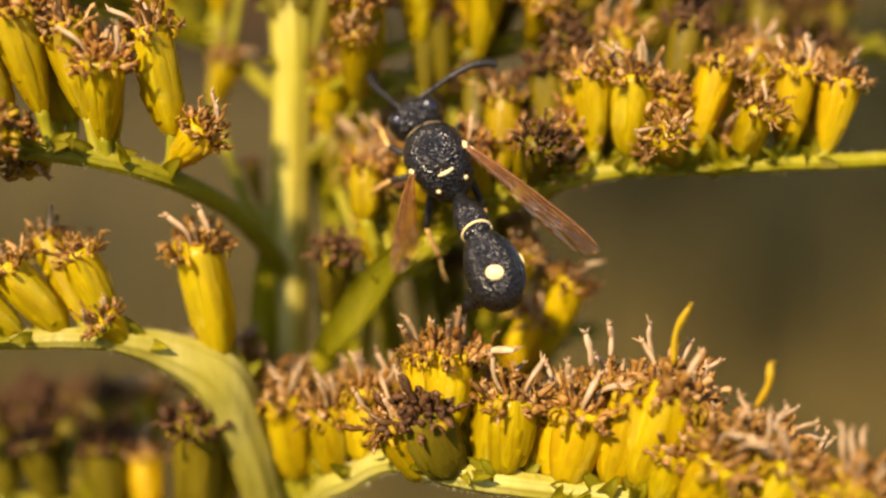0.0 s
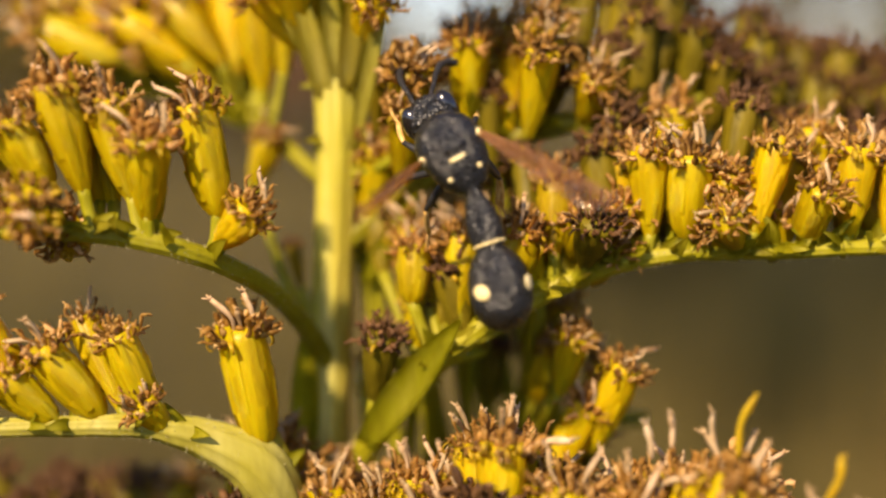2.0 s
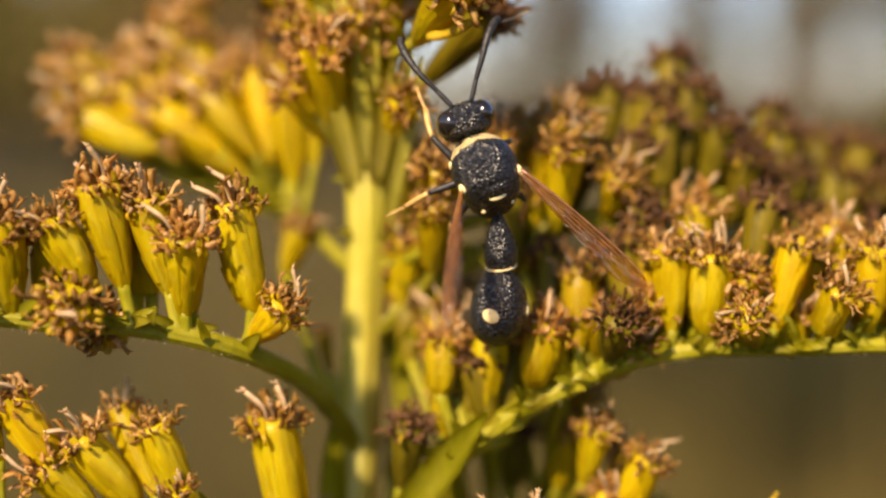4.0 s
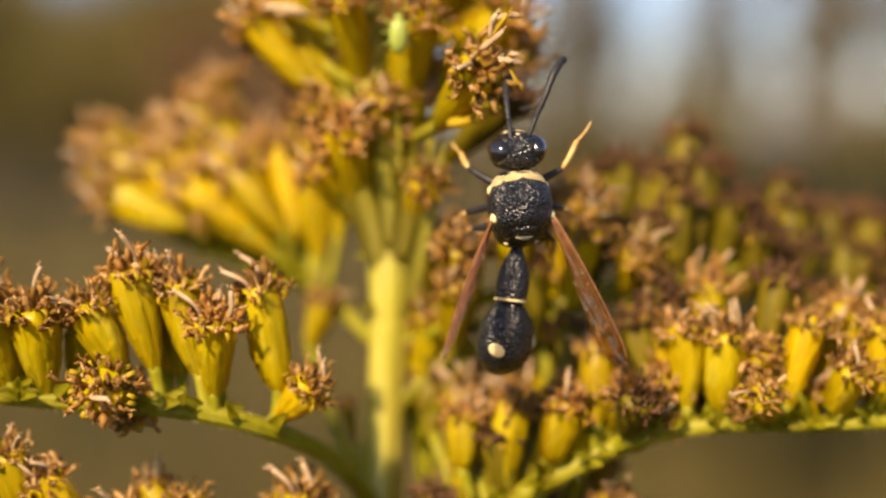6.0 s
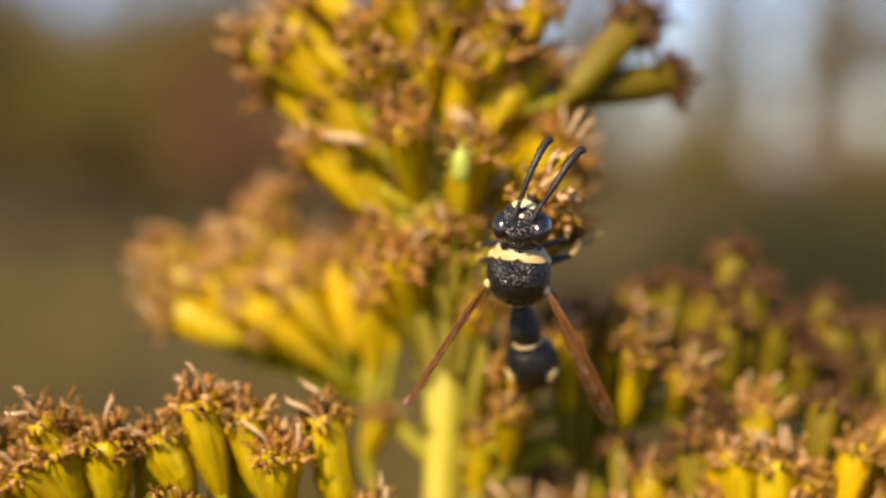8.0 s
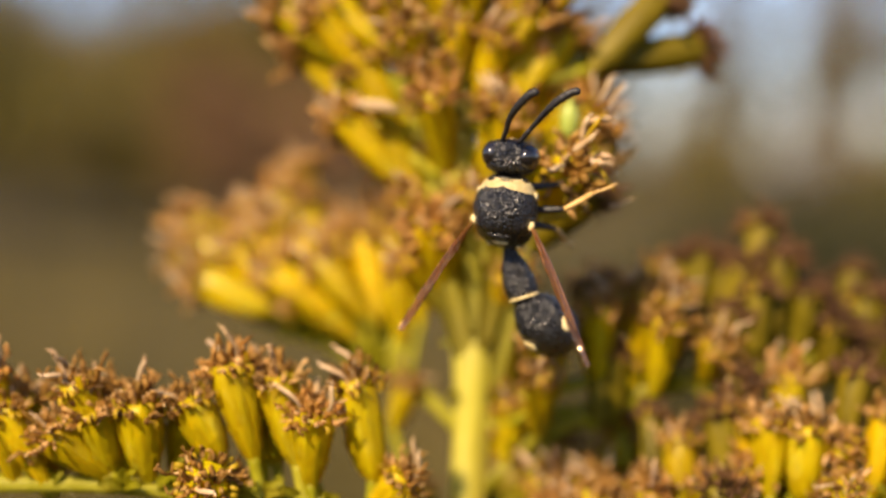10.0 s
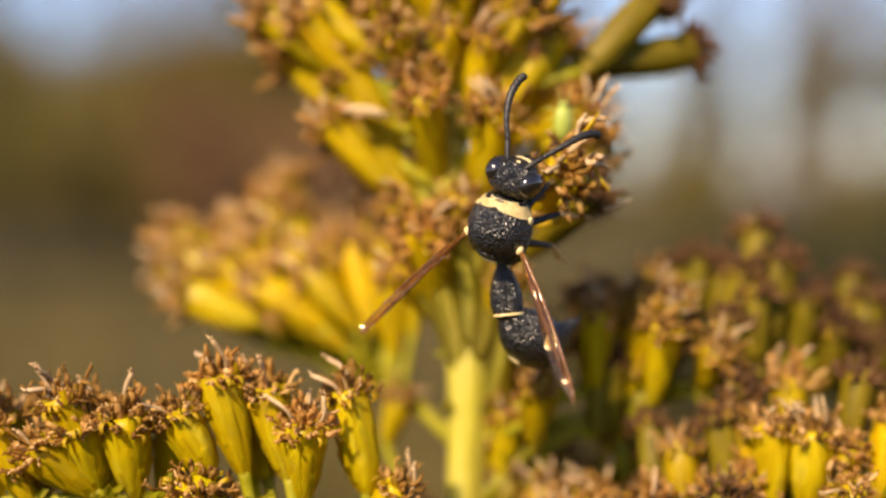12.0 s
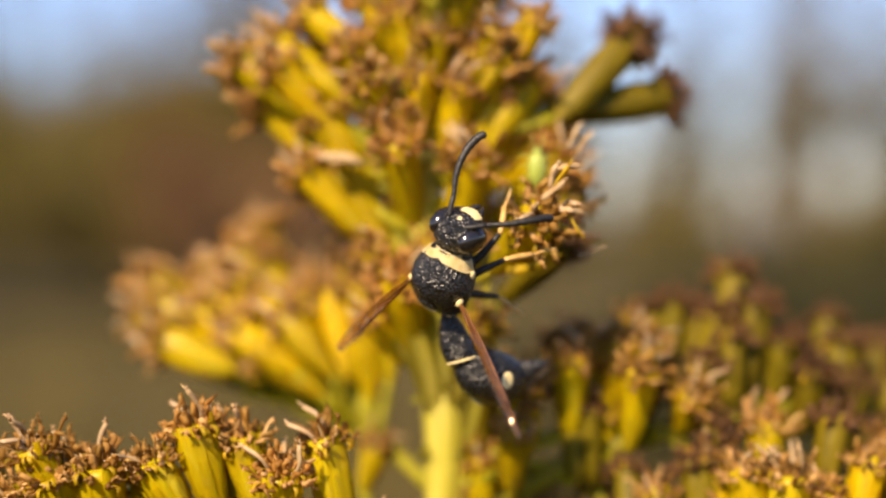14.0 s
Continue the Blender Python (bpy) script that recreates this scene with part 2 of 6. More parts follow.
def add_loft(bm, rows, sides=20, steps=22, wobble=0.0):
    """A rounded body along y from rows of (y, half width, half height, middle z), in millimetres."""
    p = curve_points([(r[0], r[1], r[2]) for r in rows], steps)
    z = np.interp(np.linspace(0, 1, steps), np.linspace(0, 1, len(rows)), [r[3] for r in rows])
    rings = []
    for q, zc in zip(p, z):
        ring = []
        for j in range(sides):
            a = 2 * math.pi * j / sides
            v = Vector((max(q.y, 0.02) * math.cos(a), q.x, zc + max(q.z, 0.02) * math.sin(a)))
            v *= 1 + wobble * noise.noise(v * 1.7)
            ring.append(bm.verts.new(v * MM))
        rings.append(ring)
    for a, b in zip(rings, rings[1:]):
        for j in range(sides):
            bm.faces.new((a[j], b[j], b[(j + 1) % sides], a[(j + 1) % sides]))
    bm.faces.new(rings[0])
    bm.faces.new(rings[-1][::-1])


def add_egg(bm, centre, radii, u=16, v=12):
    m = Matrix.Translation(Vector(centre) * MM) @ Matrix.Diagonal((*(Vector(radii) * MM), 1))
    bmesh.ops.create_uvsphere(bm, u_segments=u, v_segments=v, radius=1, matrix=m)


# ---- ground and distance ----
def ground():
    bm = bmesh.new()
    size = [-3000, -600, -150, -60, -25, -12, -6, -3, -1.5, -0.6, 0, 0.6, 1.5, 3, 6, 12, 25, 60, 150, 600, 3000]
    grid = []
    for y in size:
        grid.append([bm.verts.new((x, y, 0.04 * noise.noise((x * 0.3, y * 0.3, 0)) if abs(x) + abs(y) > 1.3 else 0)) for x in size])
    for a, b in zip(grid, grid[1:]):
        for j in range(len(size) - 1):
            bm.faces.new((a[j], a[j + 1], b[j + 1], b[j]))
    return tagged(part("ground", bm, SOIL), "dry brown autumn meadow reaching the horizon", "ground", kind="structure")


def meadow_grass(rng):
    verts, faces = [], []
    for k in range(15000):
        far = 0.5 * (14 / 0.5) ** (rng.random() ** 0.6)
        turn = rng.uniform(-math.pi, math.pi)
        x, y = far * math.sin(turn), far * math.cos(turn)
        h, w = rng.uniform(0.18, 0.6), rng.uniform(0.004, 0.009)
        a = rng.uniform(0, 6.28)
        dx, dy = math.cos(a), math.sin(a)
        lean = rng.uniform(0.05, 0.3) * h
        i = len(verts)
        verts += [(x - w * dx, y - w * dy, -0.05), (x + w * dx, y + w * dy, -0.05),
                  (x + w * dx + lean * dy * 0.4, y + w * dy - lean * dx * 0.4, h * 0.6), (x - w * dx + lean * dy * 0.4, y - w * dy - lean * dx * 0.4, h * 0.6),
                  (x + lean * dy, y - lean * dx, h)]
        faces += [(i, i + 1, i + 2, i + 3), (i + 3, i + 2, i + 4)]
    me = bpy.data.meshes.new("meadow_grass")
    me.from_pydata(verts, [], faces)
    me.materials.append(STRAW)
    return tagged(new("meadow_grass", me), "tall dry straw-coloured grass standing in the meadow", "grass", kind="stuff")


def tree(rng, height, spread, leaves, low=0.25, leaf=None):
    top = new("tree")
    bm = bmesh.new()
    trunk = curve_points([(0, 0, -0.2), (0.05 * spread, 0, height * 0.35), (-0.04 * spread, 0.03 * spread, height * 0.7), (0, 0, height * 0.97)], 12)
    add_tube(bm, trunk, [0.03 * height, 0.02 * height, 0.004 * height], 8)
    ends = []
    for k in range(12):
        s = trunk[3 + k % 8]
        a = k * 2.4
        e = s + Vector((math.cos(a) * spread * rng.uniform(0.4, 0.9), math.sin(a) * spread * rng.uniform(0.4, 0.9), height * rng.uniform(0.06, 0.22)))
        add_tube(bm, curve_points([s, s.lerp(e, 0.5) + Vector((0, 0, 0.03 * height)), e], 6), [0.009 * height, 0.003 * height], 5)
        ends.append((s, e))
    if height > 1:
        part("trunk", bm, BARK, top, "grey-brown branching trunk")
    else:
        tagged(part("stem_tangle", bm, BARK, top, "thin grey-brown stems"), kind="stuff")
    verts, faces = [], []
    for k in range(leaves):
        s, e = ends[k % len(ends)]
        c = s.lerp(e, rng.uniform(0.3, 1.1)) + Vector([rng.gauss(0, 0.16 * spread) for _ in range(3)])
        c.z = max(c.z, low * height)
        r = rng.uniform(0.03, 0.075) * spread
        u = Vector([rng.gauss(0, 1) for _ in range(3)]).normalized()
        w = u.orthogonal().normalized()
        i = len(verts)
        verts += [c + u * r, c + w * r * 0.6, c - u * r, c - w * r * 0.6 + u.cross(w) * r * 0.4]
        faces += [(i, i + 1, i + 2), (i, i + 2, i + 3)]
    me = bpy.data.meshes.new("crown")
    me.from_pydata(verts, [], faces)
    me.materials.append(leaf or FOLIAGE)
    hang("crown", me, top, "thin olive-brown autumn leaves")
    return top


def distance():
    rng = random.Random(5)
    ground()
    meadow_grass(rng)
    full = tagged(tree(rng, 5.2, 2.2, 2600, 0.06), "leafy olive-brown scrub tree at the meadow's edge", "tree", "trees behind the meadow")
    thin = tagged(tree(rng, 6.4, 1.1, 2200), "thin nearly bare tree at the meadow's edge", "tree", "trees behind the meadow")
    full.matrix_basis = pose(-12.6, 44, 0)
    for x, y, s, turn in ((-10.2, 46, 1.02, 80), (-8.0, 44, 1.1, 150), (-5.8, 45, 1.16, 20), (-3.7, 46, 1.2, 200), (-15.5, 47, 0.9, 300), (-19, 50, 1.1, 40),
                          (-1.6, 48, 0.9, 100), (-9.0, 50, 1.2, 10), (-6.8, 51, 1.3, 70), (19, 52, 0.9, 10), (23, 55, 1.2, 260), (-24, 54, 1.3, 130), (2.5, 72, 0.55, 15), (6.0, 75, 0.6, 95), (9.5, 70, 0.5, 210), (13, 74, 0.6, 330), (16.5, 71, 0.6, 60), (20, 76, 0.5, 180), (24, 72, 0.5, 270), (28, 78, 0.55, 120), (-0.5, 78, 0.5, 240)):
        t = copy_thing(full, pose(x, y, 0, 0, 0, turn))
        t.scale = (s, s, s)
    bush = tagged(tree(rng, 1.5, 1.1, 2200, 0.04), "dark olive-brown autumn shrub in the meadow", "shrub", "shrubs in the meadow")
    bush.name = "shrub"
    bush.matrix_basis = pose(-3.4, 17, 0)
    for x, y, s, turn in ((-5.4, 16.5, 1.6, 40), (-6.6, 18, 1.8, 170), (-4.3, 19, 1.6, 260), (-1.9, 20, 1.2, 100), (-8.0, 19, 1.9, 300), (-0.4, 19, 0.8, 30), (1.6, 22, 0.8, 200),
                          (4.4, 26, 0.95, 140), (7.2, 24, 0.9, 80), (9.5, 27, 1.1, 10), (2.8, 30, 0.9, 280), (6.0, 33, 1.0, 330)):
        t = copy_thing(bush, pose(x, y, 0, 0, 0, turn))
        t.scale = (s, s, s)
    rusty = tagged(tree(rng, 1.9, 0.9, 2400, 0.04, RUST), "rusty brown autumn shrub in the meadow", "shrub", "shrubs in the meadow")
    rusty.name = "shrub"
    rusty.matrix_basis = pose(-2.5, 15.2, 0)
    copy_thing(rusty, pose(-1.4, 17.5, 0, 0, 0, 120))
    weed = tagged(tree(rng, 0.62, 0.5, 1500, 0.03, WEED), "low dark green and brown weeds in the meadow", "weed", "weeds in the meadow")
    weed.name = "weed_clump"
    weed.matrix_basis = pose(1.5, 5.6, 0)
    for x, y, s, turn in ((2.1, 6.6, 1.15, 60), (0.9, 5.0, 0.8, 200), (2.8, 7.4, 1.3, 310), (1.2, 6.9, 1.0, 140), (0.5, 6.2, 0.75, 20), (1.7, 4.6, 0.8, 260), (3.5, 8.8, 1.4, 90), (2.0, 8.4, 1.2, 175), (0.3, 4.2, 0.55, 330), (1.2, 4.0, 0.75, 45), (1.05, 3.4, 0.6, 120), (0.75, 3.7, 0.6, 280), (1.5, 3.9, 0.8, 15)):
        t = copy_thing(weed, pose(x, y, 0, 0, 0, turn))
        t.scale = (s, s, s)
    thin.matrix_basis = pose(8.1, 46, 0)
    for x, y, s, turn in ((13.6, 44, 1.2, 60), (15.0, 47, 1.1, 190), (3.0, 50, 0.8, 250), (11.4, 54, 0.7, 120), (16.4, 49, 1.3, 310), (5.6, 52, 0.75, 30), (9.8, 50, 0.9, 220), (12.4, 46, 1.0, 150), (6.9, 49, 0.65, 340), (17.6, 46, 1.2, 80), (1.2, 52, 0.7, 10), (4.3, 47, 0.85, 200), (10.6, 45, 0.95, 290), (8.8, 53, 0.8, 45), (7.4, 45, 0.8, 130), (2.2, 49, 0.75, 300), (13.0, 52, 1.1, 20), (18.6, 50, 1.3, 140), (16.0, 58, 1.6, 15), (14.4, 55, 1.5, 75), (3.6, 48, 1.2, 60), (5.0, 51, 1.3, 220), (4.3, 56, 1.4, 310), (6.4, 55, 1.1, 140), (-16.5, 58, 1.6, 40), (-18.0, 55, 1.5, 190), (-9.6, 52, 1.3, 120), (-7.0, 58, 1.5, 330), (-10.5, 60, 1.6, 210), (-13.0, 57, 1.4, 95), (-8.6, 55, 1.35, 15), (-11.8, 56, 1.3, 160), (-14.6, 60, 1.5, 280), (-5.0, 60, 1.3, 75), (-5.4, 50, 1.9, 25), (-6.6, 53, 2.0, 170), (10.2, 54, 1.6, 260), (13.4, 51, 1.6, 350)):
        t = copy_thing(thin, pose(x, y, 0, 0, 0, turn))
        t.scale = (s, s, s)


# ---- goldenrod ----
def pod_mesh(rng, length, radius, mat, stout):
    """An involucre of overlapping scales, its foot at the origin and its mouth up z: a stout barrel, or narrowing to its foot."""
    shape = [0.30, 0.54, 0.74, 0.90, 1.0, 0.98, 0.90] if stout else [0.22, 0.34, 0.50, 0.70, 0.90, 1.0, 0.94]
    bm = bmesh.new()

    def girth(u):
        return radius * float(np.interp(u, [0, 0.06, 0.16, 0.34, 0.6, 0.85, 1.0], shape))

    slope = rng.uniform(0, 50)
    rings = []
    for k in range(11):
        u = k / 10
        rings.append([bm.verts.new(Vector((girth(u) * math.cos(a) * (1 + 0.04 * math.cos(5 * a)), girth(u) * math.sin(a) * (1 + 0.04 * math.cos(5 * a)), u * length)) * MM)
                      for a in np.linspace(0, 2 * math.pi, 15)[:-1]])
    for a, b in zip(rings, rings[1:]):
        for j in range(14):
            bm.faces.new((a[j], a[(j + 1) % 14], b[(j + 1) % 14], b[j]))
    bm.faces.new(rings[-1])
    for tier, (low, high, count) in enumerate(((0.02, 0.42, 5), (0.16, 0.72, 6), (0.34, 1.03, 7))):
        for k in range(count):
            turn = 2 * math.pi * (k + 0.37 * tier) / count + rng.uniform(-0.12, 0.12)
            top = high + rng.uniform(-0.07, 0.06)
            wide = rng.uniform(0.85, 1.1) * 2.2 / count
            rows = []
            for s in range(7):
                v = s / 6
                u = low + (top - low) * v
                half = wide * (1 - 0.15 * v - 0.75 * max(0.0, v - 0.55) ** 1.2)
                lift = 0.035 + 0.016 * (2 - tier) + 0.16 * max(0.0, v - 0.7)
                row = []
                for side in (-1, -0.5, 0, 0.5, 1):
                    r = girth(min(u, 1)) * (1 + 0.09 * noise.noise((math.cos(turn) * 1.3, math.sin(turn) * 1.3, u * 2.2 + slope))) + lift * (1.0 - 0.9 * abs(side)) + 0.015
                    a = turn + side * half
                    row.append(bm.verts.new(Vector((r * math.cos(a), r * math.sin(a), u * length)) * MM))
                rows.append(row)
            for a, b in zip(rows, rows[1:]):
                for j in range(4):
                    bm.faces.new((a[j], a[j + 1], b[j + 1], b[j]))
    me = bpy.data.meshes.new("flower_head")
    bm.to_mesh(me)
    bm.free()
    me.materials.append(mat)
    for p in me.polygons:
        p.use_smooth = True
    return me


def finish(name, bm, mat):
    me = bpy.data.meshes.new(name)
    bm.to_mesh(me)
    bm.free()
    me.materials.append(mat)
    for p in me.polygons:
        p.use_smooth = True
    return me


def tuft_mesh(rng, length, radius, mat):
    """Withered florets in the mouth of the involucre: a crumpled heap of short lumps with some longer crooked ones between."""
    bm = bmesh.new()
    for k in range(48):
        kind = "rim" if k >= 30 else "tall" if k % 3 == 0 else "lump"
        a = k * 2.39996 + rng.uniform(-0.4, 0.4)
        r = radius * (rng.uniform(0.92, 1.04) if kind == "rim" else 0.95 * math.sqrt((k + 0.5) / 30))
        tilt = rng.uniform(0.7, 1.8) if kind == "rim" else 0.1 + 0.95 * (r / radius) ** 1.5 * rng.uniform(0.3, 1.3)
        long, thick = {"rim": (rng.uniform(0.5, 1.05), rng.uniform(0.07, 0.11)), "tall": (rng.uniform(0.9, 1.7), rng.uniform(0.08, 0.115)), "lump": (rng.uniform(0.45, 0.95), rng.uniform(0.11, 0.16))}[kind]
        root = Vector((r * math.cos(a), r * math.sin(a), length * 0.955 - 0.22 * (r / radius) ** 2 + 0.25 * (1 - r / radius)))
        out = Vector((math.cos(a) * math.sin(tilt), math.sin(a) * math.sin(tilt), math.cos(tilt)))
        bend = Vector([rng.gauss(0, 0.24) for _ in range(3)])
        run = [root, root + out * long * 0.4 + bend * 0.3, root + out * long * 0.75 - bend * 0.2, root + out * long + bend * 0.4]
        shape = [0.7, 0.9, 0.75, 1.0, 1.35, 1.0] if kind == "tall" else [0.6, 1.0, 1.1, 0.85, 1.15, 0.6]
        add_tube(bm, [q * MM for q in curve_points(run, 9)], [thick * g * MM for g in shape], 6, 2, 0.5)
        way = (run[-1] - run[-2]).normalized()
        for _ in range(rng.choice((1, 2, 3)) if kind != "lump" else rng.choice((0, 1, 2))):
            flare = (way * 0.9 + Vector([rng.gauss(0, 0.6) for _ in range(3)])).normalized()
            tip = run[-1] - way * 0.05
            add_tube(bm, [tip * MM, (tip + flare * 0.12) * MM, (tip + flare * rng.uniform(0.2, 0.4)) * MM], [thick * 0.6 * MM, 0.06 * MM, 0.015 * MM], 4, 2, 0.5)
    for v in bm.verts:
        v.co += (noise.noise_vector(v.co * 5200) * 0.06 + noise.noise_vector(v.co * 1500) * 0.06) * MM
    return finish("withered_tuft", bm, mat)


def spike_mesh(rng):
    """One spent floret, longer than the rest, along z."""
    bm = bmesh.new()
    long = rng.uniform(1.0, 2.1)
    run = [Vector((0, 0, 0)), Vector((rng.gauss(0, 0.14), rng.gauss(0, 0.14), long * 0.55)), Vector((rng.gauss(0, 0.3), rng.gauss(0, 0.3), long))]
    add_tube(bm, [q * MM for q in curve_points(run, 8)], [0.06 * MM, 0.09 * MM, 0.08 * MM, 0.13 * MM, 0.10 * MM], 7, 3, 0.2)
    for k in range(3):
        e = run[-1] + Vector((rng.gauss(0, 0.12), rng.gauss(0, 0.12), rng.uniform(0.1, 0.28)))
        add_tube(bm, [run[-1] * MM, e * MM], [0.07 * MM, 0.02 * MM], 4)
    return finish("bleached_floret", bm, PALE)


def curl_mesh(rng):
    """One ray floret: a narrow yellow strap rolled outwards, rising from the origin, outwards along x."""
    bm = bmesh.new()
    size, span, rise = rng.uniform(0.17, 0.27), rng.uniform(4.0, 6.6), rng.uniform(-0.05, 0.35)
    line = [Vector((0, 0, 0)), Vector((0.03, 0, rise * 0.5))] + [Vector(((1 - math.cos(q)) * size, 0.03 * q, rise + math.sin(q) * size)) for q in np.linspace(0, span, 11)]
    rows = []
    for k, q in enumerate(line):
        wide = 0.10 * math.sin(math.pi * (0.18 + 0.75 * k / len(line)))
        way = (line[min(k + 1, len(line) - 1)] - line[max(k - 1, 0)]).normalized()
        up = way.cross(Vector((0, 1, 0))) * 0.035
        rows.append([bm.verts.new((q + Vector((0, wide * s, 0)) + up * c) * MM) for s, c in ((-1, 0.6), (0, -0.4), (1, 0.6), (1, 1.4), (0, 0.7), (-1, 1.4))])
    for a, b in zip(rows, rows[1:]):
        for j in range(6):
            bm.faces.new((a[j], a[(j + 1) % 6], b[(j + 1) % 6], b[j]))
    bm.faces.new(rows[0])
    bm.faces.new(rows[-1])
    return finish("ray_curl", bm, RAY)


def bud_stock():
    """Models of a flower head from stout to narrow, in two builds, three plain and one darkened for shade, with spare
    florets to set round the mouth.
    """
    builds = []
    for stout in (False, True):
        stock = []
        for k, slim in enumerate((2.9, 3.4, 3.9, 4.5, 5.2, 6.0)):
            rng = random.Random(40 + k)
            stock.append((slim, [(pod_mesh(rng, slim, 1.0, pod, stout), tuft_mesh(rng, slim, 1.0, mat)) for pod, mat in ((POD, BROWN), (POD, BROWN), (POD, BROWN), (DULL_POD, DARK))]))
        builds.append(stock)
    rng = random.Random(77)
    return builds, [spike_mesh(rng) for _ in range(6)], [curl_mesh(rng) for _ in range(8)]


def nearest(points, p):
    return min(points, key=lambda q: (q - p).length)


def flower_head(rng, stock, plant, run, row, dark, spent=0, tuft_size=1.0):
    foot, mouth, radius = Vector(row[:3]), Vector(row[3:6]), abs(row[6]) * 0.90
    axis = mouth - foot
    builds, spikes, curls = stock
    heads = builds[1 if foot.z < 975 or rng.random() < 0.3 else 0]
    slim, models = min(heads, key=lambda s: abs(s[0] - axis.length / radius))
    # These heads take the dull pod and dark tuft, shade included in the colour.
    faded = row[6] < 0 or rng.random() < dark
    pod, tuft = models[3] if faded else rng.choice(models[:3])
    turn = axis.to_track_quat("Z", "Y").to_matrix().to_4x4() @ Matrix.Rotation(rng.uniform(0, 6.28), 4, "Z")
    size = axis.length / slim
    head = hang("flower_head", pod, plant)
    head.matrix_basis = Matrix.Translation(foot * MM) @ turn @ Matrix.Diagonal((size, size, size, 1))
    top = hang("withered_tuft", tuft, head, "dry brown withered florets")
    top.matrix_basis = Matrix.Translation((0, 0, slim * (1 - tuft_size) * 0.96 * MM)) @ Matrix.Diagonal((tuft_size, tuft_size, tuft_size, 1))
    for _ in range(0 if faded else rng.choice((1, 2, 3, 4)) + spent):
        a = rng.uniform(0, 6.28)
        ob = hang("bleached_floret", rng.choice(spikes), head, "pale straw-coloured spent floret")
        ob.matrix_basis = pose(0.4 * MM * math.cos(a), 0.4 * MM * math.sin(a), slim * 0.96 * MM) @ Matrix.Rotation(rng.uniform(0.05, 0.65), 4, Vector((-math.sin(a), math.cos(a), 0)))
    for _ in range(rng.choice((1, 2, 3)) if faded else rng.choice((6, 8, 11)) + 6 * min(spent, 1)):
        a = rng.uniform(0, 6.28)
        ob = hang("ray_curl", rng.choice(curls), head, "small curled yellow ray floret")
        ob.matrix_basis = pose(1.02 * MM * math.cos(a), 1.02 * MM * math.sin(a), (slim * 0.95 - rng.uniform(0.0, 0.5)) * MM) @ Matrix.Rotation(a + rng.uniform(-0.5, 0.5), 4, "Z") @ Matrix.Rotation(rng.uniform(-0.1, 0.5), 4, "Y")
    joint = nearest(run, foot - axis.normalized() * 1.0 - Vector((0, 0, 0.6)))
    bm = bmesh.new()
    back = (turn @ Matrix.Diagonal((size, size, size, 1))).inverted()
    line = curve_points([joint, joint.lerp(foot, 0.55) - Vector((0, 0, 0.15)), foot + axis * 0.05], 7)
    add_tube(bm, [back @ ((q - foot) * MM) for q in line], [0.42 * MM / size, 0.30 * MM / size, 0.34 * MM / size], 7)
    part("pedicel", bm, GREEN, head, "short green stalk")
    for _ in range(rng.choice((1, 1, 2))):
        side = Vector((rng.uniform(-1, 1), rng.uniform(-1, 0.4), rng.uniform(-0.1, 0.8))).normalized()
        leaflet(plant, joint, joint + side * rng.uniform(1.2, 2.4), rng.uniform(0.22, 0.42), rng)


def stalk(plant, name, points, radii, mat, label, steps=60, hairs=500, seed=1):
    rng = random.Random(seed)
    run = curve_points(points, steps)
    bm = bmesh.new()
    bumpy = [q + Vector([0.05 * noise.noise(q * 0.9 + Vector((k * 9.0, 0, 0))) for k in range(3)]) for q in run]
    add_tube(bm, [q * MM for q in bumpy], [r * MM for r in radii], 36, 9, 0.06)
    ob = part(name, bm, mat, plant, label)
    verts, faces = [], []
    for _ in range(hairs):
        k = rng.randrange(1, steps - 1)
        way = (run[k + 1] - run[k - 1]).normalized()
        q = run[k].lerp(run[k + 1], rng.random())
        r = float(np.interp(k / (steps - 1), np.linspace(0, 1, len(radii)), radii))
        side = way.orthogonal().normalized()
        side.rotate(Matrix.Rotation(rng.uniform(0, 6.28), 3, way))
        tip = q + side * (r + rng.uniform(0.12, 0.26)) + way * rng.uniform(-0.1, 0.16)
        w = way * 0.018
        v = side.cross(way) * 0.018
        b = q + side * r * 0.93
        i = len(verts)
        verts += [(b + w) * MM, (b - w * 0.5 + v) * MM, (b - w * 0.5 - v) * MM, tip * MM]
        faces += [(i, i + 1, i + 3), (i + 1, i + 2, i + 3), (i + 2, i, i + 3)]
    me = bpy.data.meshes.new("hairs")
    me.from_pydata(verts, [], faces)
    me.materials.append(HAIR)
    tagged(hang("hairs", me, ob, "fine short pale hairs"), kind="stuff")
    return run


HAIR = plant_material("pale_hair", [(0.3, (0.55, 0.52, 0.3)), (0.7, (0.7, 0.66, 0.42))], 900, (1, 1, 1), 0.00001, 0.4, 0.4, 0.2)


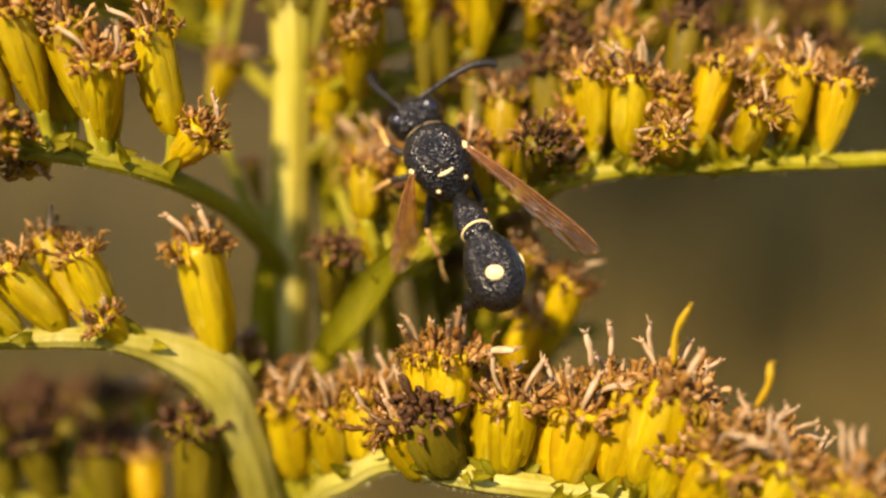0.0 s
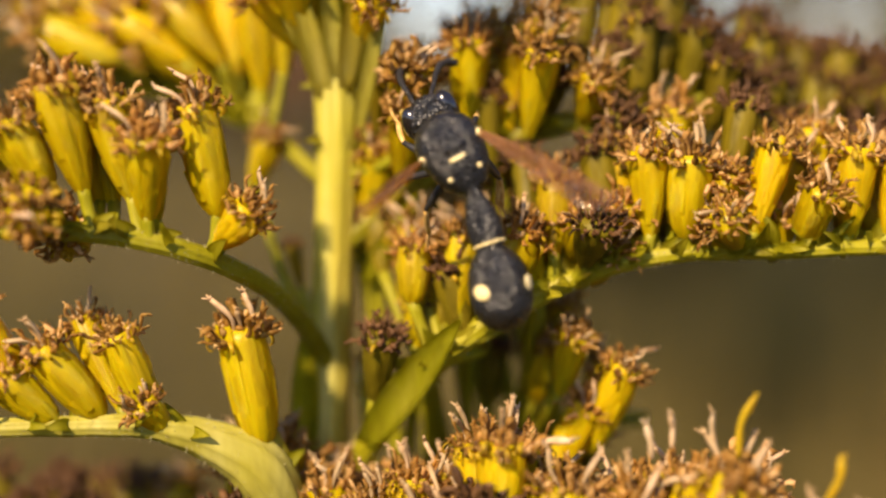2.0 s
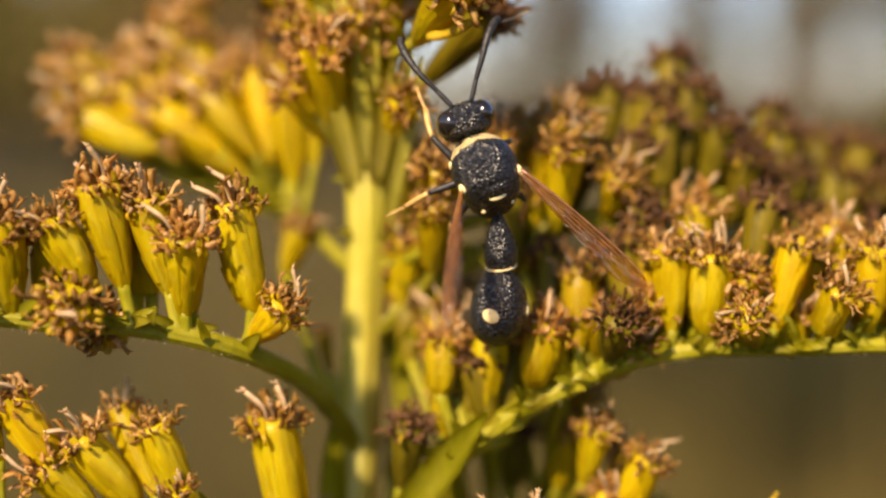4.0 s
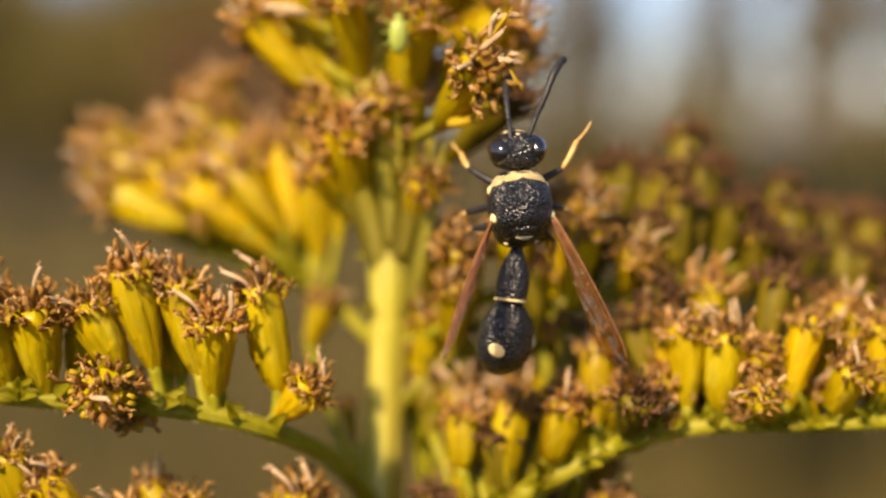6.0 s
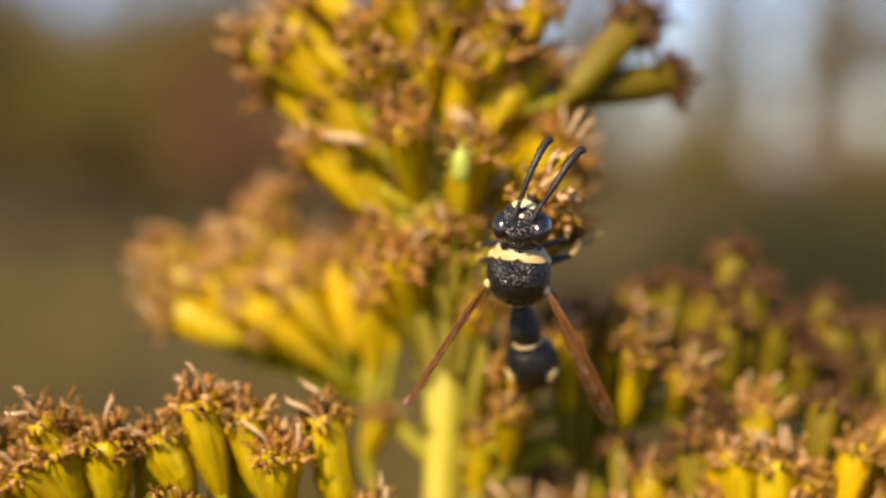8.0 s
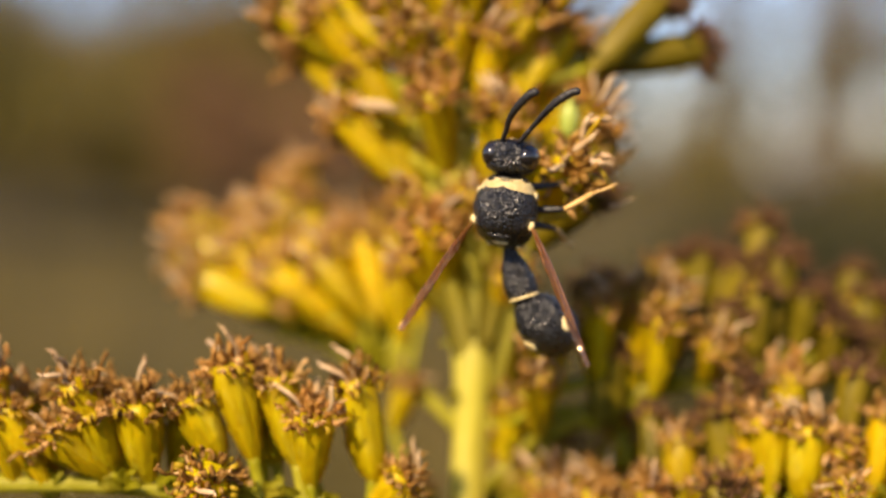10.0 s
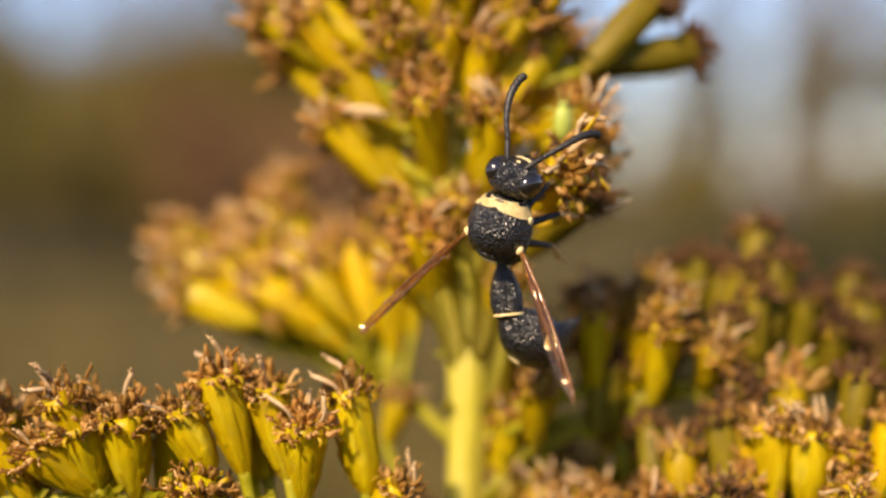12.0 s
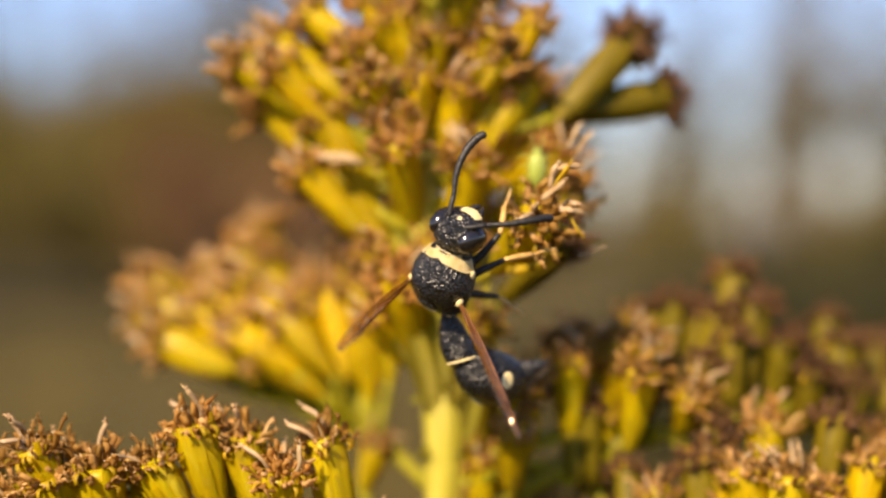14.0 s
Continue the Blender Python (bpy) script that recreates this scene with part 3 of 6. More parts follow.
def leaflet(plant, foot, tip, wide, rng, label="small pointed green bract", mat=None):
    """A small pointed bract, folded along its midrib."""
    bm = bmesh.new()
    way = tip - foot
    side = way.cross(Vector((0.1, -1, 0.4))).normalized()
    lift = side.cross(way).normalized()
    curl = rng.uniform(0.1, 0.5)
    rows = []
    for k in range(9):
        u = k / 8
        half = wide * math.sin(math.pi * (0.14 + 0.84 * u)) ** 0.8
        c = foot + way * u + lift * curl * math.sin(math.pi * u)
        rows.append([bm.verts.new((c + side * half * s - lift * half * 0.4 * (1 - abs(s))) * MM) for s in (-1, -0.5, 0, 0.5, 1)])
    for a, b in zip(rows, rows[1:]):
        for j in range(4):
            bm.faces.new((a[j], a[j + 1], b[j + 1], b[j]))
    bmesh.ops.solidify(bm, geom=bm.faces[:], thickness=0.06 * MM)
    part("bract", bm, mat or GREEN, plant, label)


def strap(plant, foot, tip, wide, mat, name, label, rng):
    """A stiff floret rolled into an uneven tube, split at its tip."""
    bm = bmesh.new()
    way = tip - foot
    bow = Vector([rng.gauss(0, 0.07) for _ in range(3)]) * way.length
    run = curve_points([foot, foot.lerp(tip, 0.5) + bow, tip], 10)
    add_tube(bm, [q * MM for q in run], [wide * 0.7 * MM, wide * MM, wide * 0.8 * MM, wide * 1.15 * MM, wide * 0.6 * MM], 8, 2, 0.3)
    for _ in range(3):
        e = tip + way.normalized() * rng.uniform(0.1, 0.3) + Vector([rng.gauss(0, 0.1) for _ in range(3)])
        add_tube(bm, [tip * MM, e * MM], [wide * 0.5 * MM, wide * 0.15 * MM], 5)
    part(name, bm, mat, plant, label)


STEM = [(-0.9, -0, 959.6), (-0.6, 0, 973.4), (0, 0, 985.3), (0.1, 0, 989.6), (-0.1, 0, 993.8), (-0.4, 0, 995.6), (-0.8, 0, 1000.7), (-0.7, 0, 1005.1), (-0.5, 0, 1009.8), (0.9, 0, 1013.5), (1, 0, 1017.9)]
LEFT = [(-0.2, 0, 976.4), (-1.6, -3, 979.6), (-3.3, -6, 982.1), (-5.8, -8.5, 983.8), (-8.7, -9.5, 984.8), (-11.5, -9.6, 985.2), (-14.8, -9.6, 985.3), (-17.8, -9.6, 985.6), (-21.9, -9.6, 985.7), (-29.4, -9.6, 985.4)]
RIGHT = [(-0.5, 0, 968.8), (1.5, -2, 972.6), (3.8, -4, 976), (5.6, -5, 978.2), (8.6, -5.5, 980.4), (13.2, -6, 982.7), (17.2, -6.5, 983.6), (22.8, -7, 983.8), (30.5, -7, 984.1), (34.3, -7, 984.3)]
FAR = [(0.4, 0, 983.4), (4.3, 0, 986.6), (9, 0, 988.8), (12.9, -0.5, 989.9), (18.8, 1, 990.5), (25.3, 3, 989.6), (29.4, 4, 989.2), (34.8, 5, 988.9)]
SPRAY = [(-0.4, 0, 986.6), (-2.5, 2.5, 988.2), (-4.9, 4, 989.7), (-8, 5.5, 990.8), (-11.6, 7, 991.9), (-14.2, 8, 992.7)]
FRONT = [(-1.1, 0, 958.5), (-1.6, -4.5, 965.7), (-2.4, -6.5, 970.2), (-3.5, -7.5, 973.2), (-5.8, -8.2, 974.8), (-8.4, -9, 975.7), (-11.6, -9.5, 975.9), (-17, -10, 975.9), (-22.8, -10.5, 975.8)]
LOW = [(-0.9, -0, 959.6), (1.7, -7, 966.6), (3.3, -9, 968.3), (5.6, -11, 969.9), (8.3, -12, 969.5), (11.1, -12.6, 969.2), (16.3, -14, 968.9), (21.2, -16.5, 968.4), (26.2, -19, 968)]
HEAP = [(-1.2, 0, 961.3), (-7.1, -3.0, 963.4), (-12.2, -1.0, 963.8), (-18.6, 0.0, 964.4)]
HIDDEN = [(-0.3, 0, 968.8), (7.1, 3, 970.3), (13.9, 5, 972), (17.7, 5, 972.5)]
LEAVES = [((1.5, -4.5, 973.5), (6.4, -7.5, 980.5), 0.95), ((-1.8, -1, 971.5), (-1.5, -2.5, 979.5), 0.75), ((1.4, -0.5, 981.3), (4.4, -2, 986.4), 0.5), ((-0, -1.2, 993.8), (1.6, -3, 997.7), 0.55)]
BLADES = [((-0.9, -4.6, 964.1), (-3.7, -7.9, 977), 1.3), ((-3.1, -7.6, 972.6), (-6, -8.6, 975.3), 0.75), ((-0.4, -1.1, 991.3), (-2, -2.8, 998.1), 0.6), ((0.6, -1.1, 991.5), (1.6, -3, 998.3), 0.6), ((0.2, -1.4, 992.3), (-0.3, -3.2, 999), 0.55), ((-0.8, -0.9, 992.6), (-3.4, -1.8, 997.3), 0.5), ((-0.6, -1.0, 991.2), (-2.7, -2.6, 999.2), 0.55), ((0.9, -1.0, 991.8), (2.7, -3.2, 999.4), 0.5), ((0.1, -1.3, 992.6), (0.7, -3.0, 1000.8), 0.5), ((1.0, -0.9, 988.5), (3.2, -3.4, 998.4), 0.45)]
STRAPS_YELLOW = [((18.6, -14.5, 975.5), (19.2, -14.8, 978.3), 0.19), ((22, -16.5, 974), (22.5, -16.8, 976.1), 0.19), ((5.6, -9.4, 1003.4), (6.3, -9.8, 1004.4), 0.12), ((6.3, -9.2, 1002.1), (6.9, -9.4, 1001), 0.08), ((-7.6, -9.5, 989.4), (-7.8, -9.5, 990.3), 0.1), ((3.4, -6.2, 999.2), (5.7, -7.8, 999.9), 0.28)]
STRAPS_PALE = [((14.9, -13.5, 975.2), (14.6, -13.6, 976.8), 0.16), ((15.8, -13.5, 975.7), (15.7, -13.6, 977.2), 0.15), ((17.8, -13.5, 975.4), (17.6, -13.6, 977.2), 0.13), ((9.4, -12.5, 975.3), (11.3, -13, 975.9), 0.15), ((5, -9.2, 1002.8), (6.1, -9.7, 1003.7), 0.17), ((5.5, -9, 1003.3), (5.8, -9.4, 1004.5), 0.18), ((5.8, -9.3, 1004.3), (6.9, -9.5, 1004.4), 0.16), ((6.7, -5, 1005.4), (7.3, -5.5, 1006.7), 0.17), ((7.3, -5, 1005.2), (7.9, -5.5, 1006.2), 0.16), ((7.0, -7.0, 999.9), (8.1, -7.4, 1000.3), 0.07), ((5.7, -9.2, 1002.3), (6.5, -9.6, 1002.2), 0.17), ((-5.9, -1, 1005.2), (-4.3, -2, 1005), 0.22), ((-6.5, -2, 1005.4), (-4.3, -2.5, 1005.1), 0.22)]
STEM_RADII = [2.4, 2.2, 1.9, 1.6, 1.5, 1.4, 1.3, 1.12, 1.08, 1.1, 1.22, 1.25, 0.95, 0.75, 0.6, 0.45, 0.3]
CROWN_FOOT, CROWN_TOP = 998.8, 1016.0

# Rows of foot, mouth and radius, in millimetres; a minus sign marks a dark tuft.
HEADS_LEFT = [
    (-18.6, -9.6, 986.1, -21.5, -10.6, 988.6, 1.1),
    (-18.4, -9.6, 986.1, -20, -10.5, 991.2, 1.155),
    (-16.5, -9.6, 985.8, -16.8, -10.7, 990.2, 1.21),
    (-12.8, -9.6, 987, -14.4, -10.3, 990.4, 1.045),
    (-11.1, -9.6, 987, -12.3, -9.7, 992, 1.265),
    (-8.9, -9.3, 986.6, -10.1, -9.1, 991.2, 1.1),
    (-8.2, -9.6, 985.7, -8, -10.5, 989.7, 1.155),
    (-5, -8.5, 985.8, -6.1, -8.8, 991.1, 1.1),
    (-13.2, -9.1, 985.2, -13.1, -12.6, 986.6, 1.155),
    (-5.2, -8.6, 984.3, -3.3, -9.3, 986.2, 1.155),
    (-4.7, 2.5, 986.2, -3.7, 2.5, 988.9, 0.935),
    (-18.3, -9.6, 986.4, -19, -10.5, 989.8, 1.155),
    (-21.6, -9.6, 985.5, -23.7, -10.2, 989.8, 1.1),
    (-23.3, -9.6, 985.7, -24.6, -10.2, 991.5, 1.155),
]
HEADS_RIGHT = [
    (8.8, -6, 981.5, 9.6, -6.5, 984.8, 1.05),
    (12.5, -6.5, 983, 13, -8.5, 985.5, 1),
    (20, -7, 983.9, 18.8, -9.8, 985.8, 0.9),
    (15.8, -6.5, 984.4, 15.6, -6.5, 988.7, 1.1),
    (17.5, -6.7, 984.4, 17.7, -7, 988.5, 1.1),
    (20.8, -6.8, 984.5, 22, -6.5, 989, 1.05),
    (23.2, -7, 984.4, 23.8, -8.5, 987, 1.05),
    (11.1, -6, 983.4, 11.3, -4.5, 987.2, 1),
    (25.4, -7, 984.4, 25.9, -6.8, 988.8, 1.1),
    (4.1, -5.5, 981, 4.2, -5, 983.8, 1),
    (6.4, -5.5, 980.4, 6.8, -4.8, 984.2, 1.05),
    (6.7, -5.2, 979.1, 6, -5, 982.7, 1),
    (5.3, -4.8, 977.9, 4.7, -3.5, 980.6, 0.9),
    (27.4, -7, 984.4, 28.1, -7, 988.2, 1.1),
]
HEADS_FAR = [
    (10.6, -1, 990.3, 11.3, -2, 995.1, 1),
    (13, -1, 989.8, 13.7, -3, 992.3, 1.05),
    (14.8, 0, 991.7, 15.5, 0, 996.3, 1.05),
    (17.2, 0.5, 991.6, 17.9, 1, 996.8, 1.05),
    (18.8, 1, 990.7, 19.4, 0.5, 994.8, 1.05),
    (21.7, 2, 989.6, 22, 0, 991.7, 1),
    (22.3, 2, 990.3, 23.3, 2.5, 994.4, 1.05),
    (25, 3.2, 989.7, 26, 5, 993.8, 1.05),
    (27.2, 3.5, 989.5, 28.2, 4, 993.6, 1.05),
    (29.8, 4, 989, 28.5, 2, 991.3, 1),
    (9.6, 0, 989, 9.6, -0.5, 993.8, 0.95),
    (8.3, 0, 988.9, 8.2, 1, 994.7, 0.95),
    (4.2, -1, 988.2, 4.4, -3, 992.5, 1.05),
    (30.5, 4, 988.8, 31, 4, 992.1, 1),
]
HEADS_SPRAY = [
    (-13.4, 6.0, 994.0, -18.0, 7.0, 996.7, 1.2),
    (-12.0, 4.0, 993.2, -16.6, 5.0, 995.0, 1.2),
    (-10.3, 5.0, 993.6, -14.7, 6.0, 996.5, 1.2),
    (-9.0, 6.0, 994.8, -12.0, 7.0, 998.4, 1.2),
    (-8.9, 8.0, 996.0, -11.2, 9.0, 1000.0, 1.15),
    (-10.3, 8.0, 995.0, -13.5, 9.0, 998.8, 1.15),
    (-6.2, 3.0, 992.9, -8.9, 4.0, 996.2, 1.2),
    (-5.6, 4.0, 992.3, -6.4, 5.0, 997.8, 1.25),
    (-4.1, 3.0, 991.4, -4.6, 4.0, 998.0, 1.2),
    (-11.7, 8.0, 994.3, -16.0, 9.0, 997.6, 1.15),
    (-6.7, 7.0, 993.7, -8.5, 8.0, 997.8, 1.15),
    (-8.2, 3.0, 993.1, -12.0, 4.0, 995.4, 1.2),
    (-6.8, 3.5, 991.6, -10.6, 4.2, 994.2, 1.15),
]
HEADS_FRONT = [
    (-3.3, -7.4, 974.1, -4.3, -7.4, 980.2, 1.35),
    (-7.6, -8.7, 975.2, -8.8, -9.6, 977, 0.95),
    (-8.3, -8.8, 976, -10, -9, 980.2, 0.9),
    (-10.7, -9.2, 976.2, -13.5, -9.5, 979.6, 1.1),
    (-12.7, -9.5, 976, -15.2, -10, 978.3, 1.1),
    (-9.8, -8.8, 976.4, -12, -7, 980.5, 0.8),
    (-14.4, -9.3, 977.8, -16.7, -9.8, 981.5, 1.1),
    (-17.3, -9.6, 978.3, -18.6, -10, 982.9, 1.05),
]
HEADS_LOW = [
    (0.3, -6.5, 967.4, -0.2, -7, 972.1, 1.05),
    (2.5, -8, 968.1, 2, -8.5, 971.9, 1.05),
    (3.9, -9.5, 969.3, 4.3, -9, 972.9, 1.1),
    (8.3, -12, 969.4, 6.9, -12.8, 972.9, 1.25),
    (8.1, -11.8, 971.7, 8.3, -11.8, 975.5, 1.2),
    (10.8, -12.5, 969.7, 11.4, -12.8, 973.6, 1.25),
    (13.8, -12.8, 969.2, 14.6, -13.5, 973.3, 1.25),
    (15.7, -12.8, 969.4, 16.3, -12, 973.9, 1.1),
    (17.1, -14.3, 969.6, 18.6, -14.5, 974.3, 1.2),
    (20, -16, 969.1, 21.8, -16.5, 972.7, 1.1),
    (21.8, -17, 968.6, 23.4, -18, 971.7, 1.1),
    (19.3, -15.5, 968.7, 20.5, -17.5, 972.1, 1.15),
    (24.4, -18, 968.1, 26, -19, 971.4, 1.1),
]
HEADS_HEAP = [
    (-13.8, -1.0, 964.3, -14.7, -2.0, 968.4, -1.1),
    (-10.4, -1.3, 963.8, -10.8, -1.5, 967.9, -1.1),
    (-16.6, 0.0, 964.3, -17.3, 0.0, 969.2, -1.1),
    (-8.4, -2.0, 963.6, -8.7, -1.0, 967.1, 1.1),
    (-12.2, -0.8, 964.2, -13.4, 1.0, 968.8, 1),
    (-5.3, -4.5, 963.5, -4.6, -7.0, 971.1, 0.45),
]
HEADS_HIDDEN = [
    (13.1, -4.2, 973, 14.9, -5.6, 977.8, 1.05),
    (11.3, -4, 971.4, 13, -5, 975.7, 1),
    (1.3, 2, 974.7, 1.8, 5, 975.9, 0.85),
    (1.3, 2, 982.7, 1.6, 4, 985.6, 0.85),
    (4.4, -3.5, 977.9, 4.7, -3, 983.2, 1.1),
    (2.1, -4.5, 975.8, 2.6, -6, 979.6, 0.95),
    (10.3, -5.5, 981.5, 9.5, -6, 984.8, 1),
    (8.3, 2, 974.1, 8.6, 2, 977.4, -1),
    (11.7, -4, 975.9, 12.3, -5, 979.3, 0.9),
    (-2, 1.5, 980.7, -2.5, 1.5, 983.2, -0.5),
    (4.6, -1.0, 979.3, 3.9, -1.5, 984.5, 1.15),
    (6.9, -0.5, 978.8, 6.8, -1.0, 984.3, 1.2),
    (1.2, 1.0, 982.7, 1.0, 0.5, 987.0, 1.0),
    (3.7, -1.5, 988.5, 4.5, -2.0, 993.0, 1.05),
    (1.8, 0.0, 984.2, 2.3, -0.5, 988.5, 1.0),
    (8.7, 0.5, 986.7, 9.4, 0.0, 991.3, 1.05),
    (5.8, 2.5, 980.8, 5.9, 2.0, 985.5, 1.0),
    (8.4, 2.5, 981.4, 8.8, 2.0, 986.2, 1.0),
    (11.2, 2.5, 981.4, 11.6, 2.0, 985.5, 1.0),
    (11.7, 0.5, 977.3, 11.9, 0.0, 980.0, 1.0),
]
HEADS_CROWN = [
    (-1.1, 0, 993.3, -2.4, -3.5, 998.9, 1.1),
    (-2.3, 0, 999.4, -6, 1, 1004.4, 1),
    (-3.4, 0, 1002.3, -6.3, 0.5, 1007.9, 1.05),
    (-4.7, 0, 1005.1, -8.4, 1.8, 1009.7, 1.05),
    (-2, 0, 1002.3, -2.6, -1.5, 1007.9, 1),
    (-1.2, 0, 1001, -2.3, -3, 1006.2, 1.1),
    (0.7, 0, 999.4, 1.9, -3.5, 1005.2, 1.05),
    (2.8, -3.5, 999, 5.1, -8.2, 1001.9, 1.35),
    (3.2, 0, 997, 6.9, -3, 1000.8, -1.1),
    (2.4, 0, 1000.7, 6.7, -1, 1005.3, 1.05),
    (0.2, 0, 1004.2, 1.3, -1.5, 1009.3, 1.05),
    (1.3, 0, 1003.8, 3.2, 0, 1009, 1.05),
    (1.9, 0, 1005.1, 5.6, 0.5, 1009.8, 1.05),
]
HEADS_CROWN_HIGH = [
    (-0.9, 0, 1005.4, -0.9, -1.5, 1009.9, 1.05),
    (-1.8, 0, 1005.7, -3.9, -2.5, 1009.8, 1.05),
    (7.5, 1.5, 1007.9, 13.5, 3, 1008.9, -0.8),
    (6.6, 0, 1007.3, 10.8, 1.5, 1011.7, -1),
    (-4.2, 0, 1008.2, -9.3, 2, 1012, 1.05),
    (-2.4, 0, 1007.6, -5.1, -1, 1011.4, 1.05),
    (-1.1, 0, 1009.4, -2.2, -1, 1013.4, 1.05),
    (-0.1, 0, 1007.8, -0.1, -2, 1012, 1.05),
    (1.8, 0, 1008.1, 3.3, -2, 1012.2, 1.05),
    (3, 0, 1008.7, 5.6, -0.5, 1013, 1.05),
    (-1.7, 0, 1010.7, -4.2, 1, 1015, 1),
    (0.5, 0, 1010.7, 1.8, -1, 1014.9, 1.05),
    (-3.3, 0, 1010.1, -7.2, 1, 1013.8, 1),
]
HEADS_CROWN_LOW = [
    (0.2, 0, 995.6, 0.2, -1.5, 999, 0.9),
    (-0.5, 0, 995.5, -0.1, -2.2, 1000.7, 0.95),
    (0.6, 0, 995.2, 1.4, -1, 1001.1, 1),
    (1.2, 0, 993.6, 2.3, -3.5, 996.2, 0.95),
    (-0.4, 0, 993.8, -0.6, -2, 999.3, 1),
    (-1.3, 0, 993.7, -4, -2, 996.7, 0.7),
    (7.6, 1.5, 1008.2, 11.8, 3.5, 1012.7, -0.8),
    (-4.1, 0, 1001, -7.6, -0.5, 1005, 1),
    (-6.5, 0, 1007.3, -11.1, 1.5, 1011.1, 1.05),
    (-5.6, 0, 1006.7, -9, -0.5, 1010.6, 1),
    (-1.9, 0, 996.6, -4, -1.5, 1000.4, 0.85),
    (3.8, -2, 988.2, 4, -4, 992.7, 1.1),
    (7, -1, 989.7, 7.1, -2, 994.3, 1.05),
    (9.7, 0, 990.5, 9.8, 0, 995, 1),
]


def goldenrod():
    rng = random.Random(11)
    plant = tagged(new("goldenrod"), "faded goldenrod with yellow flower heads and brown withered tufts", "wildflower")
    stock = bud_stock()
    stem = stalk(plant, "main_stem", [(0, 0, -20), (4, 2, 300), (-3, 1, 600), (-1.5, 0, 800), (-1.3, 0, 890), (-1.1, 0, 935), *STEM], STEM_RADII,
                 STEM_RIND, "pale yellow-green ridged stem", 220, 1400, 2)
    upper = [q for q in stem if q.z > 890]
    # The fourth entry is the share of dull heads; RIGHT and HIDDEN imitate shade.
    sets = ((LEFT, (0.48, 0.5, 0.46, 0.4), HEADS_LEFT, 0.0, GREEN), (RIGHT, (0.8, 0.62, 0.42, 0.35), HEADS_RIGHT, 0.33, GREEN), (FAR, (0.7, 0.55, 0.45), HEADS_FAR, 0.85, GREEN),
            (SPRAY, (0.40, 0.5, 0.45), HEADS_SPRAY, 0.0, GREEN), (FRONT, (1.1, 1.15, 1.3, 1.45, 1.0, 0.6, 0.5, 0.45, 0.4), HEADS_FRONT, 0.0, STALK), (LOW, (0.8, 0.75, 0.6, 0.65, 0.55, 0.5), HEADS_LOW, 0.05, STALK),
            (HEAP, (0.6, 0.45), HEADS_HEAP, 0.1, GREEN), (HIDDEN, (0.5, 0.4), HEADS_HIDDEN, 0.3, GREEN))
    for k, (points, radii, rows, dark, mat) in enumerate(sets):
        run = stalk(plant, "side_branch", points, radii, mat, "slender green side branch", 60, 1500 if rows is HEADS_LOW else 700, 20 + k)
        for row in rows:
            # Past x 14 nearly all heads are darkened, standing in for shade there.
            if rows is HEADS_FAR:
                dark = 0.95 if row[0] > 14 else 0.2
            if rows is HEADS_LOW:
                row = (*row[:6], row[6] * 1.1)
                for side in (-1, 1):
                    shift = Vector((side * rng.uniform(0.7, 1.9), rng.uniform(0.8, 2.6), rng.uniform(-1.1, -0.1)))
                    foot, mouth = Vector(row[:3]) + shift * 0.8, Vector(row[3:6]) + shift
                    flower_head(rng, stock, plant, run, (*foot, *mouth, row[6] * rng.uniform(0.82, 0.98)), dark, 0, 0.85)
            flower_head(rng, stock, plant, run, row, dark, 1 if rows is HEADS_LOW else 0, 0.9)
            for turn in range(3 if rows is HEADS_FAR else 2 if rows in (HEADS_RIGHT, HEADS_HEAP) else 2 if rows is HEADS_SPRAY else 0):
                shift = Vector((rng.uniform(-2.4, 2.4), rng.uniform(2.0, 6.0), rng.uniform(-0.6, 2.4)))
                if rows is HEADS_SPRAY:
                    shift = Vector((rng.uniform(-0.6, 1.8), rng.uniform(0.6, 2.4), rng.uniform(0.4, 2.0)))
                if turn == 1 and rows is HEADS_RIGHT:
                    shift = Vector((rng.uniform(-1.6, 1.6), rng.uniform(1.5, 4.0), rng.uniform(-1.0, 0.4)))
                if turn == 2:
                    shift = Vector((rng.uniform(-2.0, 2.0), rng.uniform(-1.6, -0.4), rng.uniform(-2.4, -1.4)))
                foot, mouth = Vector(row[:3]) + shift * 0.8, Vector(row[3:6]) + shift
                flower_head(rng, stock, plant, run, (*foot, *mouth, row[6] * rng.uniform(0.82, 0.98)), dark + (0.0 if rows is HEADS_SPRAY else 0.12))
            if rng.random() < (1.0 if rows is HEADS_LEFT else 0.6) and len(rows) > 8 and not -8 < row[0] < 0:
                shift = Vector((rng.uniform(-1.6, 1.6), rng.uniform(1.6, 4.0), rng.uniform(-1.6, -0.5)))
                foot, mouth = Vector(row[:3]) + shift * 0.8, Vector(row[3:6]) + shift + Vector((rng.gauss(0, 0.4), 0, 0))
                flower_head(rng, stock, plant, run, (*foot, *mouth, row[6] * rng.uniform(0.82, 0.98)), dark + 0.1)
    for foot, tip, wide in LEAVES:
        leaflet(plant, Vector(foot), Vector(tip), wide, rng, "narrow folded green leaf")
    for foot, tip, wide in BLADES:
        leaflet(plant, Vector(foot), Vector(tip), wide, rng, "broad pale green flattened stalk", STALK)
    for rows, mat, name, label in ((STRAPS_YELLOW, RAY, "ray_strap", "upright yellow ray floret"), (STRAPS_PALE, PALE, "bleached_strap", "thick bleached floret")):
        for foot, tip, wide in rows:
            strap(plant, Vector(foot), Vector(tip), wide, mat, name, label, rng)
